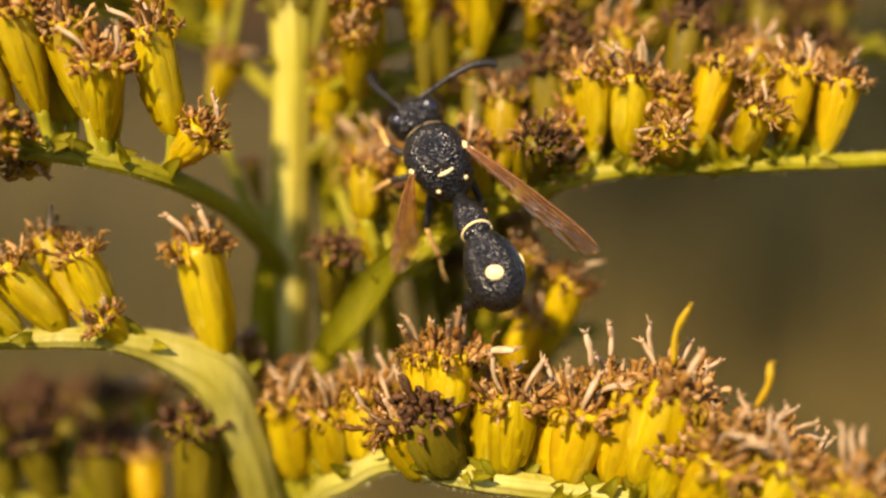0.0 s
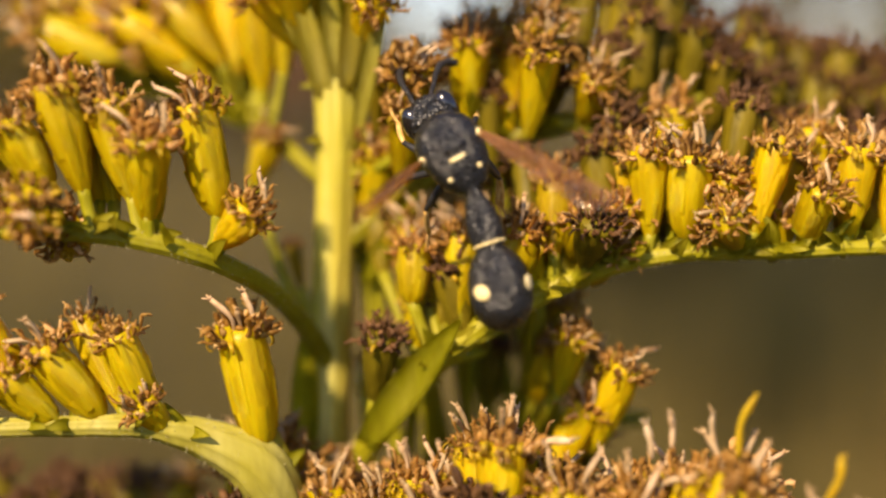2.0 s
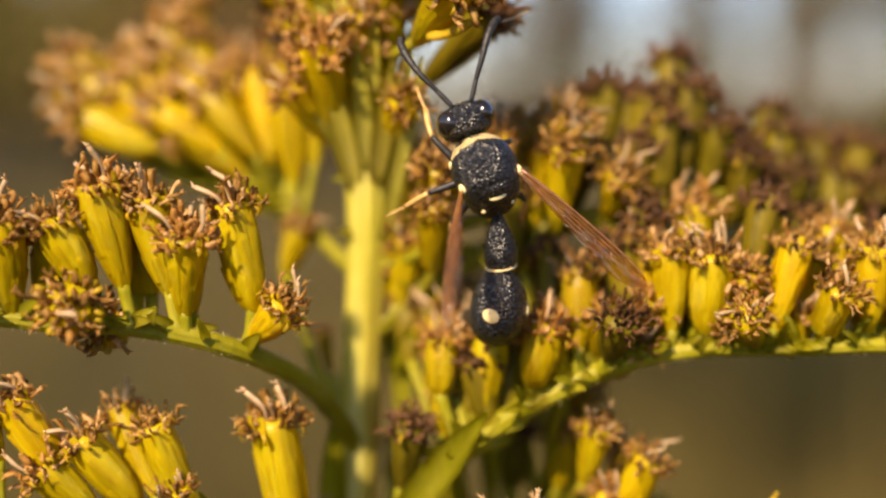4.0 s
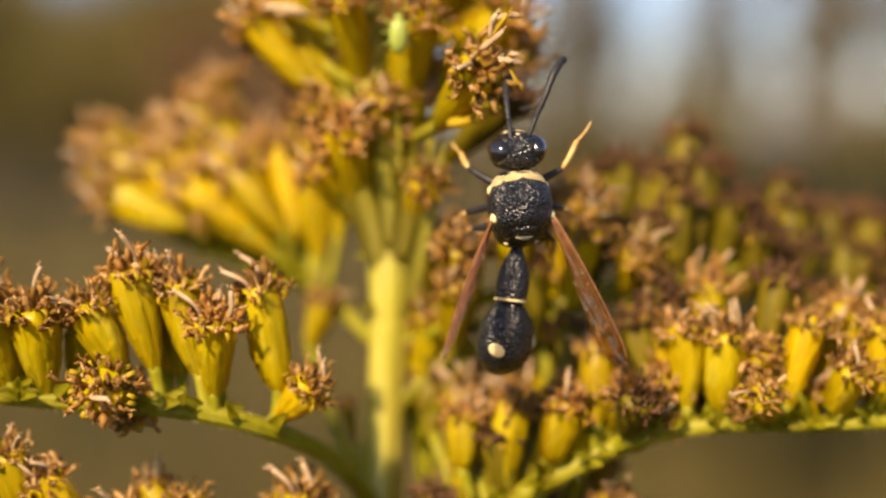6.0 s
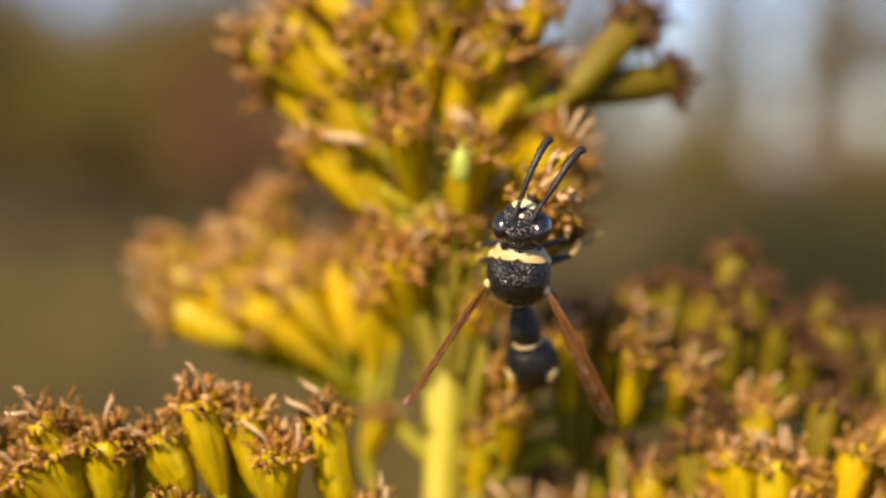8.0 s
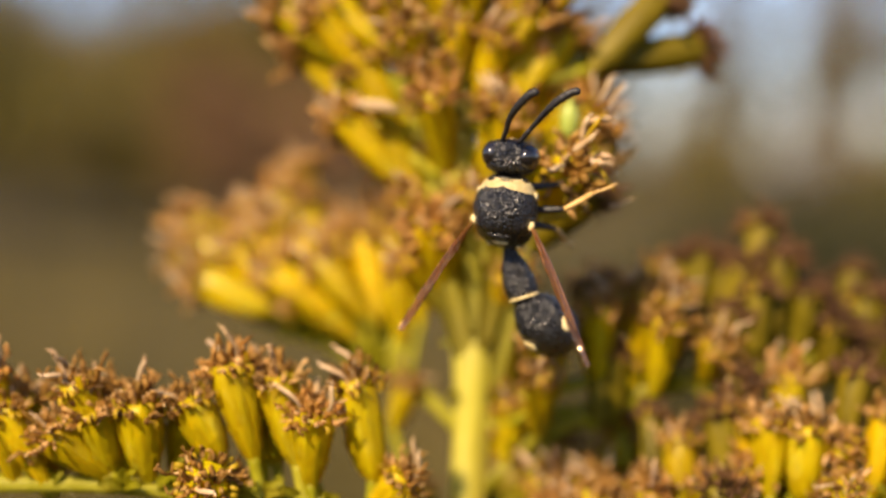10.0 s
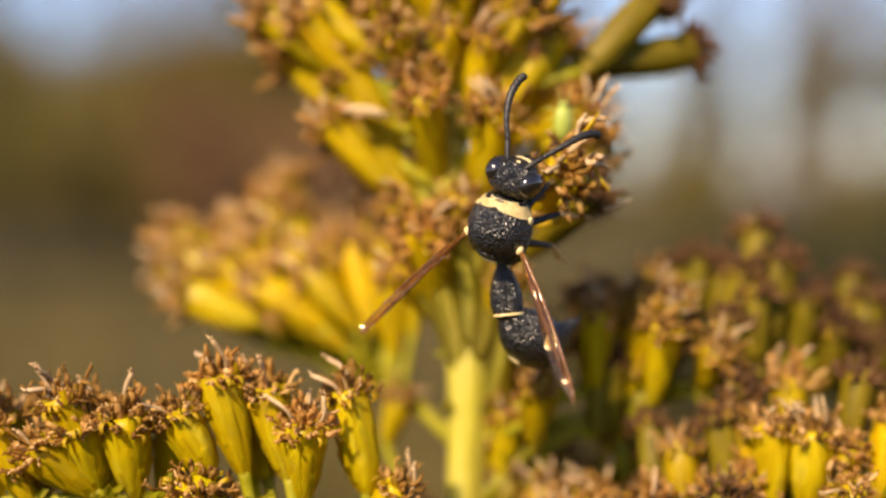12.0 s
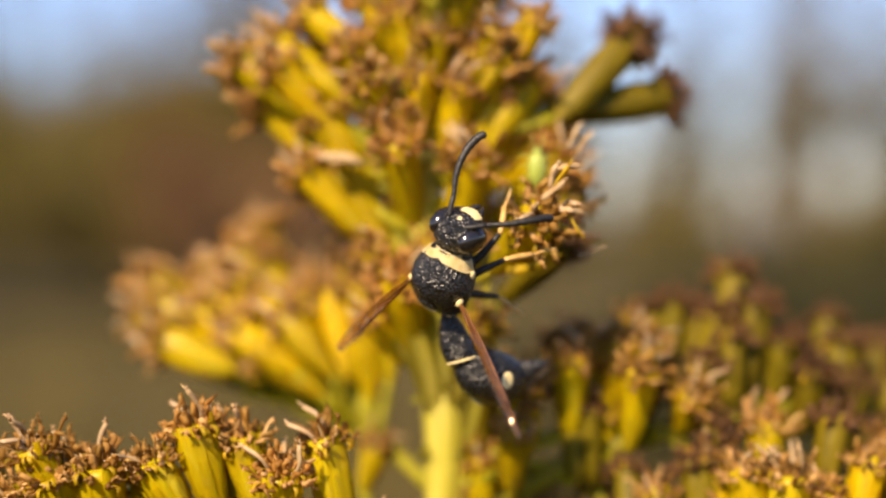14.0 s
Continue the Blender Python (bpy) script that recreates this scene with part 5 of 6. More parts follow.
    walk(REAR, [
        (0, pose(-0.00010, -0.00495, -0.00072, 50.7, 41.7, 34.1)),
        (0.5, pose(-0.00013, -0.00496, -0.00082, 56.5, 38.0, 43.3)),
        (1, pose(-0.00001, -0.00393, -0.00337, 73.1, 7.1, 10.3)),
        (1.5, pose(-0.00069, -0.00390, -0.00329, 45.2, 0.5, 10.8)),
        (2, pose(-0.00059, -0.00395, -0.00327, 47.3, 20.5, -0.4)),
        (2.5, pose(-0.00066, -0.00389, -0.00330, 33.5, 14.7, 5.9)),
        (2.7, pose(-0.00083, -0.00401, -0.00313, 74.7, 10.6, 8.2)),
        (4.8, pose(-0.00000, -0.00461, -0.00250, 8.5, 31.3, -11.7)),
        (5, pose(0.00014, -0.00471, -0.00230, 7.8, 30.4, -10.2)),
        (5.5, pose(-0.00014, -0.00476, -0.00216, 3.0, 27.3, -8.6)),
        (6, pose(-0.00062, -0.00490, -0.00116, 27.6, 23.6, 6.1)),
        (6.5, pose(-0.00136, -0.00463, -0.00139, 42.2, 21.1, 7.7)),
        (7, pose(-0.00043, -0.00465, -0.00234, 37.5, -1.8, -4.9)),
        (7.5, pose(0.00065, -0.00490, -0.00103, 23.4, -0.0, 11.3)),
        (7.7, pose(0.00061, -0.00489, -0.00138, 27.9, 0.3, 8.6)),
        (9.8, pose(0.00141, -0.00462, -0.00093, 36.6, 0.1, 29.0)),
        (10, pose(0.00127, -0.00469, -0.00089, 29.9, 0.8, 39.8)),
        (10.5, pose(0.00154, -0.00455, -0.00098, 51.1, 0.2, 37.9)),
        (11, pose(0.00194, -0.00426, -0.00074, 62.1, 3.4, 75.2)),
        (11.5, pose(0.00135, -0.00451, -0.00015, 65.2, -8.1, -0.2)),
        (12, pose(0.00133, -0.00463, -0.00057, 41.0, 2.9, 44.8)),
        (12.5, pose(0.00168, -0.00447, -0.00116, 29.0, -0.6, 50.7)),
        (13, pose(0.00184, -0.00434, -0.00129, 35.2, -1.3, 54.4)),
        (13.5, pose(0.00088, -0.00471, -0.00195, 60.0, -6.8, 40.2)),
        (14, pose(0.00195, -0.00427, -0.00101, 52.0, 0.3, 56.2)),
    ])
    tucked = pose(0, -0.0024, -0.00055, 62)
    walk(TAIL, [(0, tucked), (7.7, tucked),
        (9.8, pose(0.00000, -0.00275, -0.00010, 20.6, -0.0, 12.6)),
        (10, pose(0.00000, -0.00275, -0.00010, 43.4, -0.0, 12.6)),
        (10.5, pose(0.00000, -0.00275, -0.00010, 42.2, 0.0, 48.1)),
        (11, pose(0.00000, -0.00275, -0.00010, -3.7, -0.0, 51.0)),
        (11.5, pose(0.00000, -0.00275, -0.00010, 54.7, -0.0, 51.5)),
        (12, pose(0.00000, -0.00275, -0.00010, 27.7, -0.0, 59.0)),
        (12.5, pose(0.00000, -0.00275, -0.00010, 23.0, 0.0, 65.9)),
        (13, pose(0.00000, -0.00275, -0.00010, 19.0, -0.0, 60.7)),
        (13.5, pose(0.00000, -0.00275, -0.00010, 9.2, -0.0, 49.7)),
        (14, pose(0.00000, -0.00275, -0.00010, 6.5, -0.0, 50.4)),
    ])
    walk(WINGS["left"], [
        (0, pose(-0.00140, -0.00070, 0.00042, -23.5, -3.6, -19.8)),
        (0.5, pose(-0.00140, -0.00070, 0.00042, -16.1, -3.1, -26.2)),
        (1, pose(-0.00140, -0.00070, 0.00042, -9.7, -10.3, -22.4)),
        (1.5, pose(-0.00140, -0.00070, 0.00042, -22.6, -4.7, -24.4)),
        (2, pose(-0.00140, -0.00070, 0.00042, -30.2, -6.7, -25.7)),
        (2.5, pose(-0.00140, -0.00070, 0.00042, -13.5, -3.7, -27.0)),
        (2.7, pose(-0.00140, -0.00070, 0.00042, -21.5, -3.7, -23.1)),
        (4.8, pose(-0.00140, -0.00070, 0.00042, -80.9, -67.5, 46.4)),
        (5, pose(-0.00140, -0.00070, 0.00042, -71.7, -69.2, 40.2)),
        (5.5, pose(-0.00140, -0.00070, 0.00042, 17.3, -68.2, -40.5)),
        (6, pose(-0.00140, -0.00070, 0.00042, -87.0, -60.4, 55.9)),
        (6.5, pose(-0.00140, -0.00070, 0.00042, -86.0, -63.9, 47.2)),
        (7, pose(-0.00140, -0.00070, 0.00042, -101.4, -46.6, 62.7)),
        (7.5, pose(-0.00140, -0.00070, 0.00042, -110.3, -15.1, 80.3)),
        (7.7, pose(-0.00140, -0.00070, 0.00042, -108.0, -19.1, 77.5)),
        (9.8, pose(-0.00140, -0.00070, 0.00042, -84.0, -36.7, 62.2)),
        (10, pose(-0.00140, -0.00070, 0.00042, -86.0, -32.8, 66.3)),
        (10.5, pose(-0.00140, -0.00070, 0.00042, -84.2, -23.4, 74.3)),
        (11, pose(-0.00140, -0.00070, 0.00042, -81.6, -6.7, 85.8)),
        (11.5, pose(-0.00140, -0.00070, 0.00042, -90.2, 4.2, 92.6)),
        (12, pose(-0.00140, -0.00070, 0.00042, -87.8, -25.6, 72.6)),
        (12.5, pose(-0.00140, -0.00070, 0.00042, -71.9, -41.9, 55.9)),
        (13, pose(-0.00140, -0.00070, 0.00042, -41.0, -55.5, 24.5)),
        (13.5, pose(-0.00140, -0.00070, 0.00042, -85.3, -4.0, 87.5)),
        (14, pose(-0.00140, -0.00070, 0.00042, -76.6, -5.0, 86.9)),
    ])
    walk(WINGS["right"], [
        (0, pose(0.00140, -0.00070, 0.00042, 32.3, -6.1, 24.4)),
        (0.5, pose(0.00140, -0.00070, 0.00042, 20.4, -16.0, 17.0)),
        (1, pose(0.00140, -0.00070, 0.00042, 25.5, -31.5, 22.3)),
        (1.5, pose(0.00140, -0.00070, 0.00042, 2.7, -23.9, 28.5)),
        (2, pose(0.00140, -0.00070, 0.00042, 5.4, -20.0, 21.4)),
        (2.5, pose(0.00140, -0.00070, 0.00042, 21.1, -24.2, 20.9)),
        (2.7, pose(0.00140, -0.00070, 0.00042, 40.8, -22.8, 23.8)),
        (4.8, pose(0.00140, -0.00070, 0.00042, -3.7, -0.0, 25.3)),
        (5, pose(0.00140, -0.00070, 0.00042, -2.9, -0.0, 22.1)),
        (5.5, pose(0.00140, -0.00070, 0.00042, -5.2, -0.0, 20.0)),
        (6, pose(0.00140, -0.00070, 0.00042, 1.1, 0.0, 23.6)),
        (6.5, pose(0.00140, -0.00070, 0.00042, 14.7, 20.1, 23.9)),
        (7, pose(0.00140, -0.00070, 0.00042, 11.9, 34.8, 29.6)),
        (7.5, pose(0.00140, -0.00070, 0.00042, -4.1, 47.2, 25.6)),
        (7.7, pose(0.00140, -0.00070, 0.00042, -2.5, 50.2, 27.9)),
        (9.8, pose(0.00140, -0.00070, 0.00042, -5.0, 69.9, 24.3)),
        (10, pose(0.00140, -0.00070, 0.00042, -98.9, 54.4, -62.2)),
        (10.5, pose(0.00140, -0.00070, 0.00042, -112.7, 52.1, -64.6)),
        (11, pose(0.00140, -0.00070, 0.00042, -141.9, 13.5, -85.4)),
        (11.5, pose(0.00140, -0.00070, 0.00042, -132.3, -4.2, -91.4)),
        (12, pose(0.00140, -0.00070, 0.00042, -103.9, 60.9, -53.3)),
        (12.5, pose(0.00140, -0.00070, 0.00042, 7.7, 65.9, 42.0)),
        (13, pose(0.00140, -0.00070, 0.00042, -57.5, 71.4, -8.1)),
        (13.5, pose(0.00140, -0.00070, 0.00042, -125.4, 39.1, -74.3)),
        (14, pose(0.00140, -0.00070, 0.00042, -129.0, 51.2, -65.5)),
    ])
    walk(FEELERS["left"], [
        (0, pose(-0.00042, 0.00155, 0.00050, -15.3, -3.9, 13.1)),
        (0.5, pose(-0.00042, 0.00155, 0.00050, -17.6, -3.8, 12.7)),
        (1, pose(-0.00042, 0.00155, 0.00050, -37.1, -18.0, 42.1)),
        (1.5, pose(-0.00042, 0.00155, 0.00050, 34.1, -16.3, 55.5)),
        (2, pose(-0.00042, 0.00155, 0.00050, -9.7, -5.3, -1.5)),
        (2.5, pose(-0.00042, 0.00155, 0.00050, -10.9, -5.0, 5.9)),
        (2.7, pose(-0.00042, 0.00155, 0.00050, 4.9, -9.3, 22.9)),
        (4.8, pose(-0.00042, 0.00155, 0.00050, -27.9, -6.9, 23.7)),
        (5, pose(-0.00042, 0.00155, 0.00050, -32.3, -3.3, 10.9)),
        (5.5, pose(-0.00042, 0.00155, 0.00050, -49.8, 1.3, -4.2)),
        (6, pose(-0.00042, 0.00155, 0.00050, -48.8, 2.8, -9.4)),
        (6.5, pose(-0.00042, 0.00155, 0.00050, -34.2, -12.7, 48.8)),
        (7, pose(-0.00042, 0.00155, 0.00050, -28.9, -12.8, 49.0)),
        (7.5, pose(-0.00042, 0.00155, 0.00050, -37.3, -9.7, 34.8)),
        (7.7, pose(-0.00042, 0.00155, 0.00050, -39.5, 8.2, -28.7)),
        (9.8, pose(-0.00042, 0.00155, 0.00050, 15.4, -16.6, 84.1)),
        (10, pose(-0.00042, 0.00155, 0.00050, 51.3, 7.0, -24.1)),
        (10.5, pose(-0.00042, 0.00155, 0.00050, -15.1, -1.0, 3.3)),
        (11, pose(-0.00042, 0.00155, 0.00050, 0.1, 5.6, -19.2)),
        (11.5, pose(-0.00042, 0.00155, 0.00050, -41.7, 16.4, -78.4)),
        (12, pose(-0.00042, 0.00155, 0.00050, -22.6, -8.9, 31.6)),
        (12.5, pose(-0.00042, 0.00155, 0.00050, 39.7, 5.4, -18.2)),
        (13, pose(-0.00042, 0.00155, 0.00050, -5.7, -10.6, 38.7)),
        (13.5, pose(-0.00042, 0.00155, 0.00050, -36.4, -4.2, 14.2)),
        (14, pose(-0.00042, 0.00155, 0.00050, -33.3, -8.8, 31.0)),
    ])
    walk(FEELERS["right"], [
        (0, pose(0.00042, 0.00155, 0.00050, 2.8, 16.7, -86.6)),
        (0.5, pose(0.00042, 0.00155, 0.00050, 3.0, 16.7, -86.5)),
        (1, pose(0.00042, 0.00155, 0.00050, -4.3, 6.3, -47.1)),
        (1.5, pose(0.00042, 0.00155, 0.00050, -13.3, 12.4, -61.8)),
        (2, pose(0.00042, 0.00155, 0.00050, -16.9, 1.6, -24.1)),
        (2.5, pose(0.00042, 0.00155, 0.00050, 1.0, 6.0, -31.3)),
        (2.7, pose(0.00042, 0.00155, 0.00050, 10.4, 5.7, -29.4)),
        (4.8, pose(0.00042, 0.00155, 0.00050, 1.8, 9.9, -35.4)),
        (5, pose(0.00042, 0.00155, 0.00050, 6.5, 12.8, -49.4)),
        (5.5, pose(0.00042, 0.00155, 0.00050, 1.8, 11.5, -42.6)),
        (6, pose(0.00042, 0.00155, 0.00050, -13.4, 7.6, -26.2)),
        (6.5, pose(0.00042, 0.00155, 0.00050, -45.4, 11.8, -44.0)),
        (7, pose(0.00042, 0.00155, 0.00050, -19.8, 5.7, -19.5)),
        (7.5, pose(0.00042, 0.00155, 0.00050, -31.1, 13.7, -54.4)),
        (7.7, pose(0.00042, 0.00155, 0.00050, -38.6, 10.0, -35.9)),
        (9.8, pose(0.00042, 0.00155, 0.00050, 9.8, 9.3, -33.0)),
        (10, pose(0.00042, 0.00155, 0.00050, 31.0, 9.8, -35.2)),
        (10.5, pose(0.00042, 0.00155, 0.00050, -30.1, 15.9, -71.6)),
        (11, pose(0.00042, 0.00155, 0.00050, -43.6, 16.6, -83.5)),
        (11.5, pose(0.00042, 0.00155, 0.00050, -49.1, 13.6, -126.4)),
        (12, pose(0.00042, 0.00155, 0.00050, -41.8, 10.9, -39.7)),
        (12.5, pose(0.00042, 0.00155, 0.00050, -24.3, 5.9, -20.0)),
        (13, pose(0.00042, 0.00155, 0.00050, 16.8, 10.5, -38.0)),
        (13.5, pose(0.00042, 0.00155, 0.00050, -44.1, 10.8, -39.7)),
        (14, pose(0.00042, 0.00155, 0.00050, -48.5, 16.3, -76.6)),
    ])
    walk(LEGS[0], [
        (0, pose(-0.00075, 0.00110, -0.00100, -5.0, -61.6, 19.8)),
        (0.5, pose(-0.00075, 0.00110, -0.00100, 2.2, -61.9, 18.2)),
        (1, pose(-0.00075, 0.00110, -0.00100, -17.2, -71.5, 40.7)),
        (1.5, pose(-0.00075, 0.00110, -0.00100, 10.5, -68.4, 4.7)),
        (2, pose(-0.00075, 0.00110, -0.00100, 22.2, -69.9, -11.5)),
        (2.5, pose(-0.00075, 0.00110, -0.00100, -9.5, -66.1, 23.8)),
        (2.7, pose(-0.00075, 0.00110, -0.00100, -28.4, -62.5, 39.9)),
        (4.8, pose(-0.00075, 0.00110, -0.00100, 5.0, -63.4, -1.1)),
        (5, pose(-0.00075, 0.00110, -0.00100, 5.1, -63.4, -1.4)),
        (5.5, pose(-0.00075, 0.00110, -0.00100, -9.5, -61.0, 25.7)),
        (6, pose(-0.00075, 0.00110, -0.00100, -59.0, -30.2, 73.1)),
        (6.5, pose(-0.00075, 0.00110, -0.00100, -61.6, -41.1, 64.2)),
        (7, pose(-0.00075, 0.00110, -0.00100, -60.7, -35.5, 69.1)),
        (7.5, pose(-0.00075, 0.00110, -0.00100, -59.6, 16.6, 98.6)),
        (7.7, pose(-0.00075, 0.00110, -0.00100, -53.6, 28.3, 105.6)),
        (9.8, pose(-0.00075, 0.00110, -0.00100, -100.2, -20.4, 79.3)),
        (10, pose(-0.00075, 0.00110, -0.00100, -101.9, -21.8, 78.5)),
        (10.5, pose(-0.00075, 0.00110, -0.00100, -85.7, -13.4, 83.2)),
        (11, pose(-0.00075, 0.00110, -0.00100, -83.9, -4.5, 87.7)),
        (11.5, pose(-0.00075, 0.00110, -0.00100, -94.5, -2.1, 89.0)),
        (12, pose(-0.00075, 0.00110, -0.00100, -84.3, -10.5, 84.7)),
        (12.5, pose(-0.00075, 0.00110, -0.00100, -78.9, -13.3, 83.2)),
        (13, pose(-0.00075, 0.00110, -0.00100, -76.0, -14.5, 82.6)),
        (13.5, pose(-0.00075, 0.00110, -0.00100, -69.6, -10.6, 84.6)),
        (14, pose(-0.00075, 0.00110, -0.00100, -75.2, -6.0, 87.0)),
    ])
    walk(LEGS[1], [
        (0, pose(0.00075, 0.00110, -0.00100, -48.6, 40.5, -60.1)),
        (0.5, pose(0.00075, 0.00110, -0.00100, -41.1, 48.3, -52.8)),
        (1, pose(0.00075, 0.00110, -0.00100, -20.2, 45.3, -31.3)),
        (1.5, pose(0.00075, 0.00110, -0.00100, -30.6, 46.7, -45.6)),
        (2, pose(0.00075, 0.00110, -0.00100, -33.2, 42.0, -47.1)),
        (2.5, pose(0.00075, 0.00110, -0.00100, -28.4, 50.0, -42.0)),
        (2.7, pose(0.00075, 0.00110, -0.00100, -35.2, 46.6, -48.3)),
        (4.8, pose(0.00075, 0.00110, -0.00100, -58.5, 0.1, -90.0)),
        (5, pose(0.00075, 0.00110, -0.00100, -58.3, -0.5, -90.3)),
        (5.5, pose(0.00075, 0.00110, -0.00100, -52.3, -0.3, -90.2)),
        (6, pose(0.00075, 0.00110, -0.00100, 14.5, 57.8, -37.5)),
        (6.5, pose(0.00075, 0.00110, -0.00100, 1.6, 45.6, -59.3)),
        (7, pose(0.00075, 0.00110, -0.00100, -34.0, 19.5, -79.8)),
        (7.5, pose(0.00075, 0.00110, -0.00100, -60.9, -0.3, -90.2)),
        (7.7, pose(0.00075, 0.00110, -0.00100, -67.7, -3.2, -91.6)),
        (9.8, pose(0.00075, 0.00110, -0.00100, -70.9, 4.0, -88.0)),
        (10, pose(0.00075, 0.00110, -0.00100, -68.5, 3.9, -88.0)),
        (10.5, pose(0.00075, 0.00110, -0.00100, -84.9, 2.3, -88.9)),
        (11, pose(0.00075, 0.00110, -0.00100, -85.1, 6.3, -86.9)),
        (11.5, pose(0.00075, 0.00110, -0.00100, -70.4, 9.6, -85.2)),
        (12, pose(0.00075, 0.00110, -0.00100, -79.8, 4.9, -20.0)),
        (12.5, pose(0.00075, 0.00110, -0.00100, -93.7, 1.8, -89.1)),
        (13, pose(0.00075, 0.00110, -0.00100, -90.8, 0.6, -25.9)),
        (13.5, pose(0.00075, 0.00110, -0.00100, -58.0, -6.2, -25.1)),
        (14, pose(0.00075, 0.00110, -0.00100, -78.5, 48.6, -65.4)),
    ])
    walk(LEGS[2], [
        (0, pose(-0.00085, 0.00010, -0.00115, -26.0, -15.3, 64.2)),
        (0.5, pose(-0.00085, 0.00010, -0.00115, -28.6, -16.6, 66.0)),
        (1, pose(-0.00085, 0.00010, -0.00115, -48.9, -12.3, 87.3)),
        (1.5, pose(-0.00085, 0.00010, -0.00115, -36.6, -24.1, 70.6)),
        (2, pose(-0.00085, 0.00010, -0.00115, -34.7, -35.2, 61.4)),
        (2.5, pose(-0.00085, 0.00010, -0.00115, -50.4, -24.5, 69.3)),
        (2.7, pose(-0.00085, 0.00010, -0.00115, -56.5, -19.2, 75.1)),
        (4.8, pose(-0.00085, 0.00010, -0.00115, -15.0, 0.6, 90.6)),
        (5, pose(-0.00085, 0.00010, -0.00115, -14.8, -2.4, 87.6)),
        (5.5, pose(-0.00085, 0.00010, -0.00115, -72.9, -8.7, 81.2)),
        (6, pose(-0.00085, 0.00010, -0.00115, -69.7, 5.7, 95.8)),
        (6.5, pose(-0.00085, 0.00010, -0.00115, -78.9, -5.5, 84.4)),
        (7, pose(-0.00085, 0.00010, -0.00115, -73.5, -1.2, 88.8)),
        (7.5, pose(-0.00085, 0.00010, -0.00115, -59.4, 18.3, 109.3)),
        (7.7, pose(-0.00085, 0.00010, -0.00115, -57.0, 18.8, 109.9)),
        (9.8, pose(-0.00085, 0.00010, -0.00115, -118.3, -1.4, 88.6)),
        (10, pose(-0.00085, 0.00010, -0.00115, -120.9, -2.7, 87.3)),
        (10.5, pose(-0.00085, 0.00010, -0.00115, -104.4, 2.5, 92.5)),
        (11, pose(-0.00085, 0.00010, -0.00115, -104.3, 14.6, 105.1)),
        (11.5, pose(-0.00085, 0.00010, -0.00115, -102.3, 31.2, 127.3)),
        (12, pose(-0.00085, 0.00010, -0.00115, -107.7, 9.0, 99.1)),
        (12.5, pose(-0.00085, 0.00010, -0.00115, -99.5, 4.4, 94.5)),
        (13, pose(-0.00085, 0.00010, -0.00115, -99.6, -3.8, 86.2)),
        (13.5, pose(-0.00085, 0.00010, -0.00115, -95.5, -7.7, 82.3)),
        (14, pose(-0.00085, 0.00010, -0.00115, -101.0, -4.7, 85.3)),
    ])
    walk(LEGS[3], [
        (0, pose(0.00085, 0.00010, -0.00115, -46.0, 16.4, -63.0)),
        (0.5, pose(0.00085, 0.00010, -0.00115, -30.9, 19.8, -62.3)),
        (1, pose(0.00085, 0.00010, -0.00115, -14.0, 17.0, -54.5)),
        (1.5, pose(0.00085, 0.00010, -0.00115, -60.0, 13.6, -69.3)),
        (2, pose(0.00085, 0.00010, -0.00115, -93.0, -3.4, -88.0)),
        (2.5, pose(0.00085, 0.00010, -0.00115, -79.5, 5.9, -80.1)),
        (2.7, pose(0.00085, 0.00010, -0.00115, -79.1, 2.8, -83.3)),
        (4.8, pose(0.00085, 0.00010, -0.00115, -60.0, -7.6, -97.6)),
        (5, pose(0.00085, 0.00010, -0.00115, -59.3, -8.1, -98.2)),
        (5.5, pose(0.00085, 0.00010, -0.00115, -55.3, -12.8, -103.2)),
        (6, pose(0.00085, 0.00010, -0.00115, -40.8, -9.6, -99.7)),
        (6.5, pose(0.00085, 0.00010, -0.00115, -40.4, -3.9, -93.9)),
        (7, pose(0.00085, 0.00010, -0.00115, -52.4, -2.7, -92.7)),
        (7.5, pose(0.00085, 0.00010, -0.00115, -56.5, -8.3, -98.4)),
        (7.7, pose(0.00085, 0.00010, -0.00115, -60.3, -5.6, -95.6)),
        (9.8, pose(0.00085, 0.00010, -0.00115, -15.0, 46.9, -78.7)),
        (10, pose(0.00085, 0.00010, -0.00115, -12.3, 46.6, -78.5)),
        (10.5, pose(0.00085, 0.00010, -0.00115, -28.7, 43.7, -93.4)),
        (11, pose(0.00085, 0.00010, -0.00115, -75.9, -15.2, -105.7)),
        (11.5, pose(0.00085, 0.00010, -0.00115, -64.9, -13.6, -104.0)),
        (12, pose(0.00085, 0.00010, -0.00115, -77.8, -16.4, -34.8)),
        (12.5, pose(0.00085, 0.00010, -0.00115, -31.9, 42.5, -97.3)),
        (13, pose(0.00085, 0.00010, -0.00115, -98.5, -12.9, -36.5)),
        (13.5, pose(0.00085, 0.00010, -0.00115, -83.4, -0.1, -20.4)),
        (14, pose(0.00085, 0.00010, -0.00115, -49.0, -17.1, -31.0)),
    ])
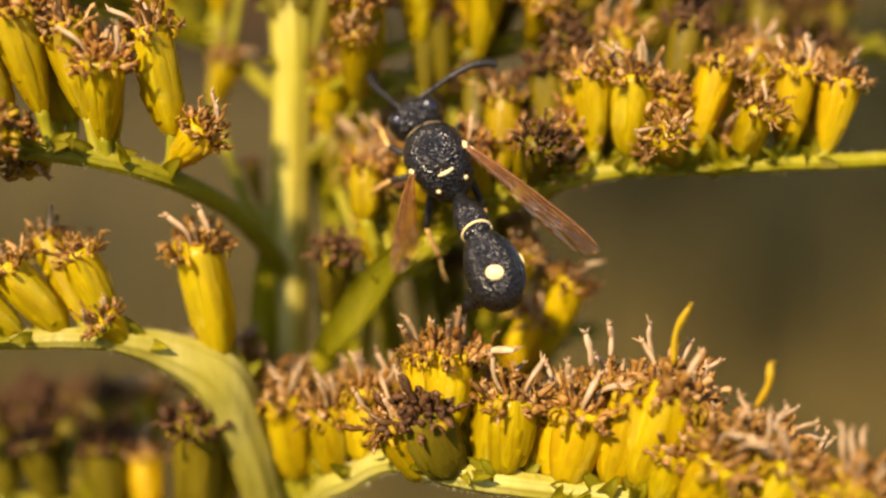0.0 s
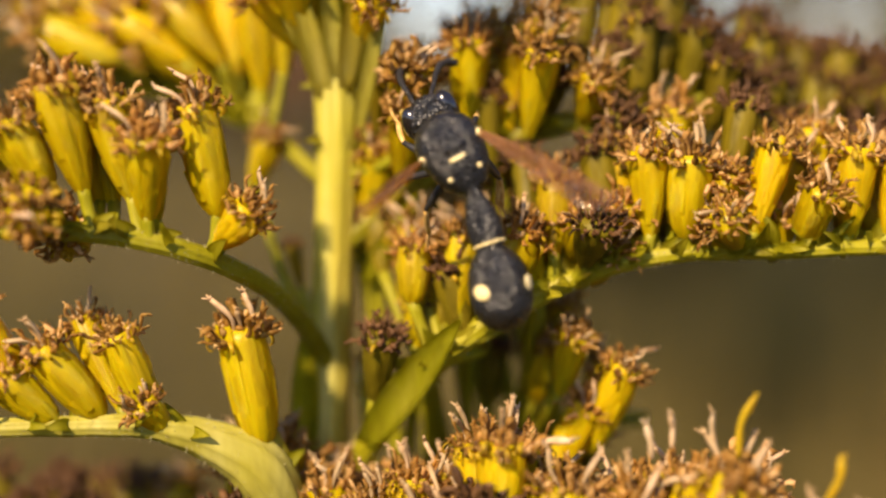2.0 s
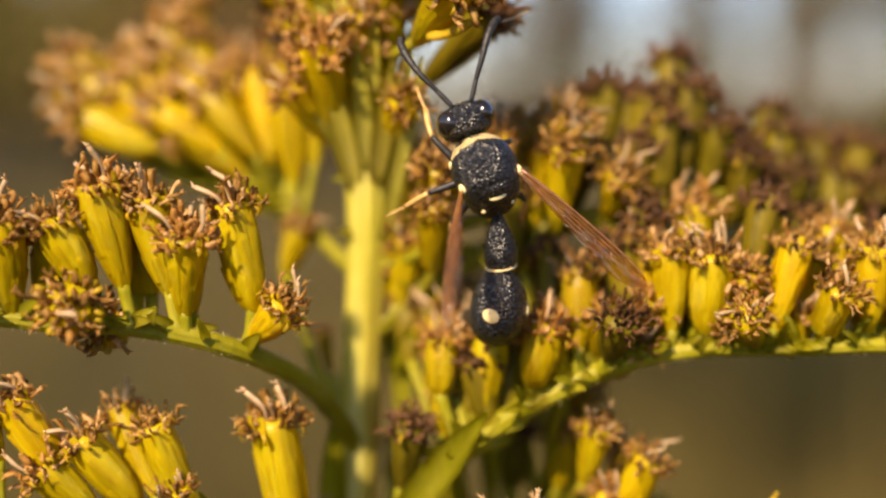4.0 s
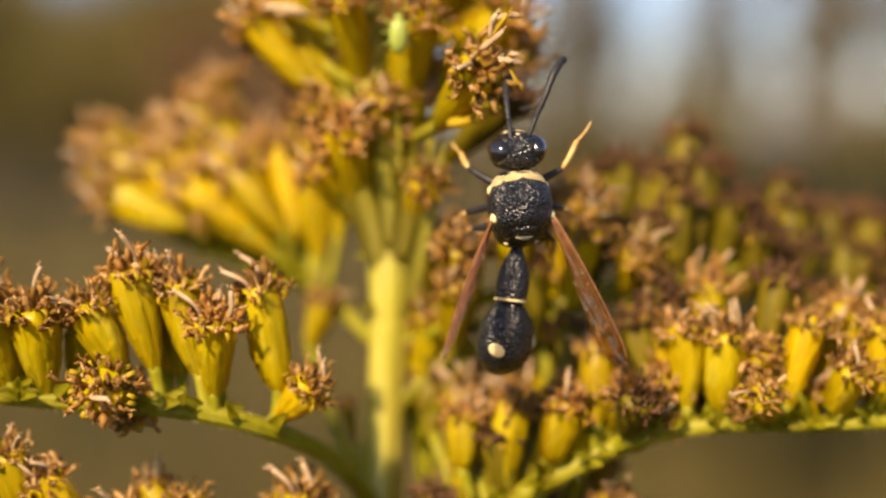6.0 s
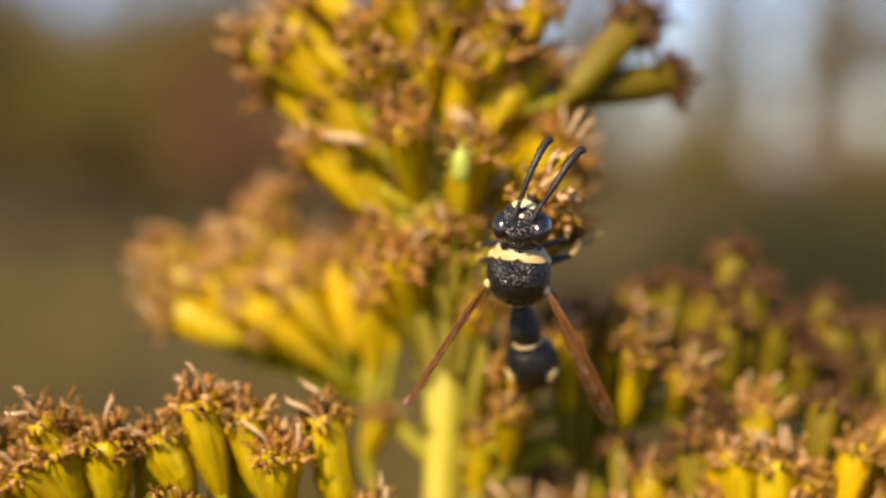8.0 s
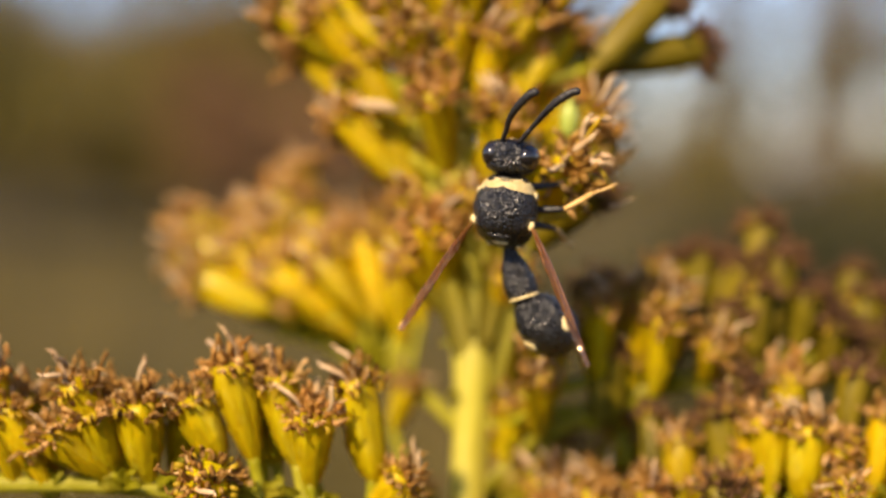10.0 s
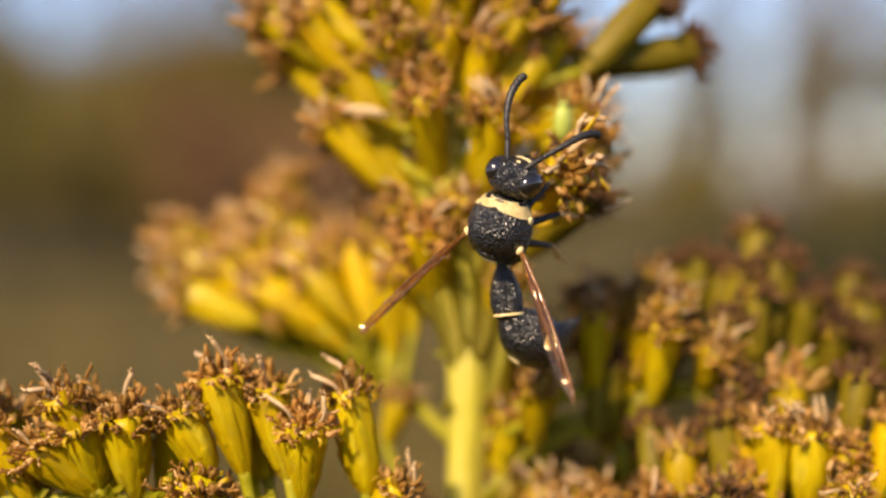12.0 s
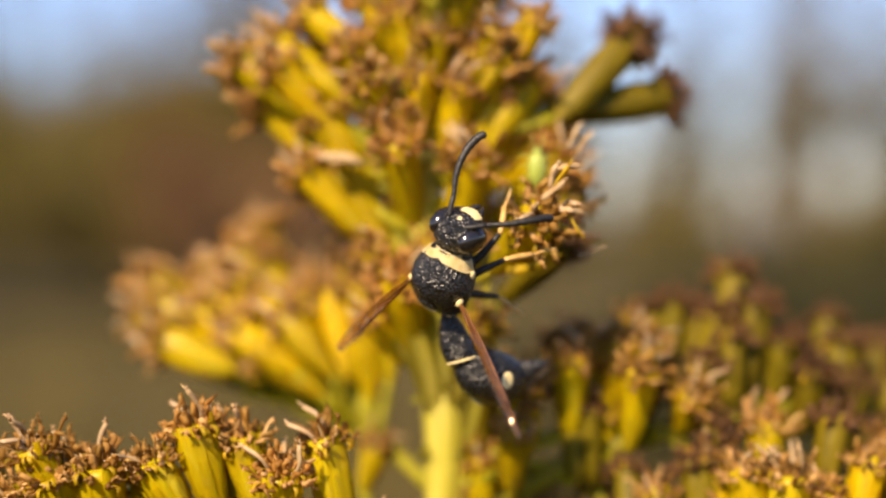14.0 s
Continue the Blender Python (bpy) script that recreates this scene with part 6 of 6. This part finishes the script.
    walk(LEGS[4], [
        (0, pose(-0.00075, -0.00090, -0.00105, -67.0, 20.6, 100.8)),
        (0.5, pose(-0.00075, -0.00090, -0.00105, -75.1, 17.8, 101.5)),
        (1, pose(-0.00075, -0.00090, -0.00105, -68.1, -16.7, 84.1)),
        (1.5, pose(-0.00075, -0.00090, -0.00105, -59.9, -14.9, 79.8)),
        (2, pose(-0.00075, -0.00090, -0.00105, -61.8, -14.7, 82.8)),
        (2.5, pose(-0.00075, -0.00090, -0.00105, -66.9, -11.7, 82.2)),
        (2.7, pose(-0.00075, -0.00090, -0.00105, -66.3, -8.4, 85.4)),
        (4.8, pose(-0.00075, -0.00090, -0.00105, -82.7, 13.1, 103.5)),
        (5, pose(-0.00075, -0.00090, -0.00105, -82.6, 14.5, 105.0)),
        (5.5, pose(-0.00075, -0.00090, -0.00105, -83.1, 0.9, 90.9)),
        (6, pose(-0.00075, -0.00090, -0.00105, -80.2, 1.9, 91.9)),
        (6.5, pose(-0.00075, -0.00090, -0.00105, -85.2, 0.2, 90.2)),
        (7, pose(-0.00075, -0.00090, -0.00105, -74.0, 12.5, 102.8)),
        (7.5, pose(-0.00075, -0.00090, -0.00105, -53.4, 32.3, 129.2)),
        (7.7, pose(-0.00075, -0.00090, -0.00105, -52.3, 33.3, 131.1)),
        (9.8, pose(-0.00075, -0.00090, -0.00105, -90.0, 27.6, 121.5)),
        (10, pose(-0.00075, -0.00090, -0.00105, -89.7, 30.1, 125.4)),
        (10.5, pose(-0.00075, -0.00090, -0.00105, -80.6, 29.6, 124.6)),
        (11, pose(-0.00075, -0.00090, -0.00105, -73.7, 34.8, 134.1)),
        (11.5, pose(-0.00075, -0.00090, -0.00105, -67.2, 37.3, 139.6)),
        (12, pose(-0.00075, -0.00090, -0.00105, -84.7, 26.3, 119.7)),
        (12.5, pose(-0.00075, -0.00090, -0.00105, -84.8, 17.9, 108.9)),
        (13, pose(-0.00075, -0.00090, -0.00105, -87.2, 14.0, 104.5)),
        (13.5, pose(-0.00075, -0.00090, -0.00105, -87.7, 13.3, 103.7)),
        (14, pose(-0.00075, -0.00090, -0.00105, -84.3, 19.0, 110.2)),
    ])
    walk(LEGS[5], [
        (0, pose(0.00075, -0.00090, -0.00105, -93.8, -29.9, -113.3)),
        (0.5, pose(0.00075, -0.00090, -0.00105, -60.1, -41.9, -145.4)),
        (1, pose(0.00075, -0.00090, -0.00105, -64.9, 14.1, -59.8)),
        (1.5, pose(0.00075, -0.00090, -0.00105, -79.5, 14.0, -68.8)),
        (2, pose(0.00075, -0.00090, -0.00105, -84.6, 11.2, -68.7)),
        (2.5, pose(0.00075, -0.00090, -0.00105, -76.7, 13.4, -70.9)),
        (2.7, pose(0.00075, -0.00090, -0.00105, -79.2, 10.0, -74.9)),
        (4.8, pose(0.00075, -0.00090, -0.00105, -69.6, -13.8, -104.2)),
        (5, pose(0.00075, -0.00090, -0.00105, -68.5, -14.4, -104.9)),
        (5.5, pose(0.00075, -0.00090, -0.00105, -52.6, -24.7, -117.3)),
        (6, pose(0.00075, -0.00090, -0.00105, -59.1, -18.7, -109.7)),
        (6.5, pose(0.00075, -0.00090, -0.00105, -60.8, -17.7, -108.6)),
        (7, pose(0.00075, -0.00090, -0.00105, -63.0, -25.5, -118.5)),
        (7.5, pose(0.00075, -0.00090, -0.00105, -49.7, -32.5, -129.5)),
        (7.7, pose(0.00075, -0.00090, -0.00105, -54.2, -30.9, -126.7)),
        (9.8, pose(0.00075, -0.00090, -0.00105, -67.1, -15.9, -106.5)),
        (10, pose(0.00075, -0.00090, -0.00105, -82.7, -25.7, -58.3)),
        (10.5, pose(0.00075, -0.00090, -0.00105, -88.4, -22.1, -47.7)),
        (11, pose(0.00075, -0.00090, -0.00105, -69.4, -22.7, -114.7)),
        (11.5, pose(0.00075, -0.00090, -0.00105, -62.3, -29.2, -123.9)),
        (12, pose(0.00075, -0.00090, -0.00105, -100.1, -22.0, -39.1)),
        (12.5, pose(0.00075, -0.00090, -0.00105, -76.8, -16.2, -106.9)),
        (13, pose(0.00075, -0.00090, -0.00105, -115.3, -2.9, -28.5)),
        (13.5, pose(0.00075, -0.00090, -0.00105, -97.6, -10.5, -28.5)),
        (14, pose(0.00075, -0.00090, -0.00105, -98.3, -22.8, -35.0)),
    ])


motions()
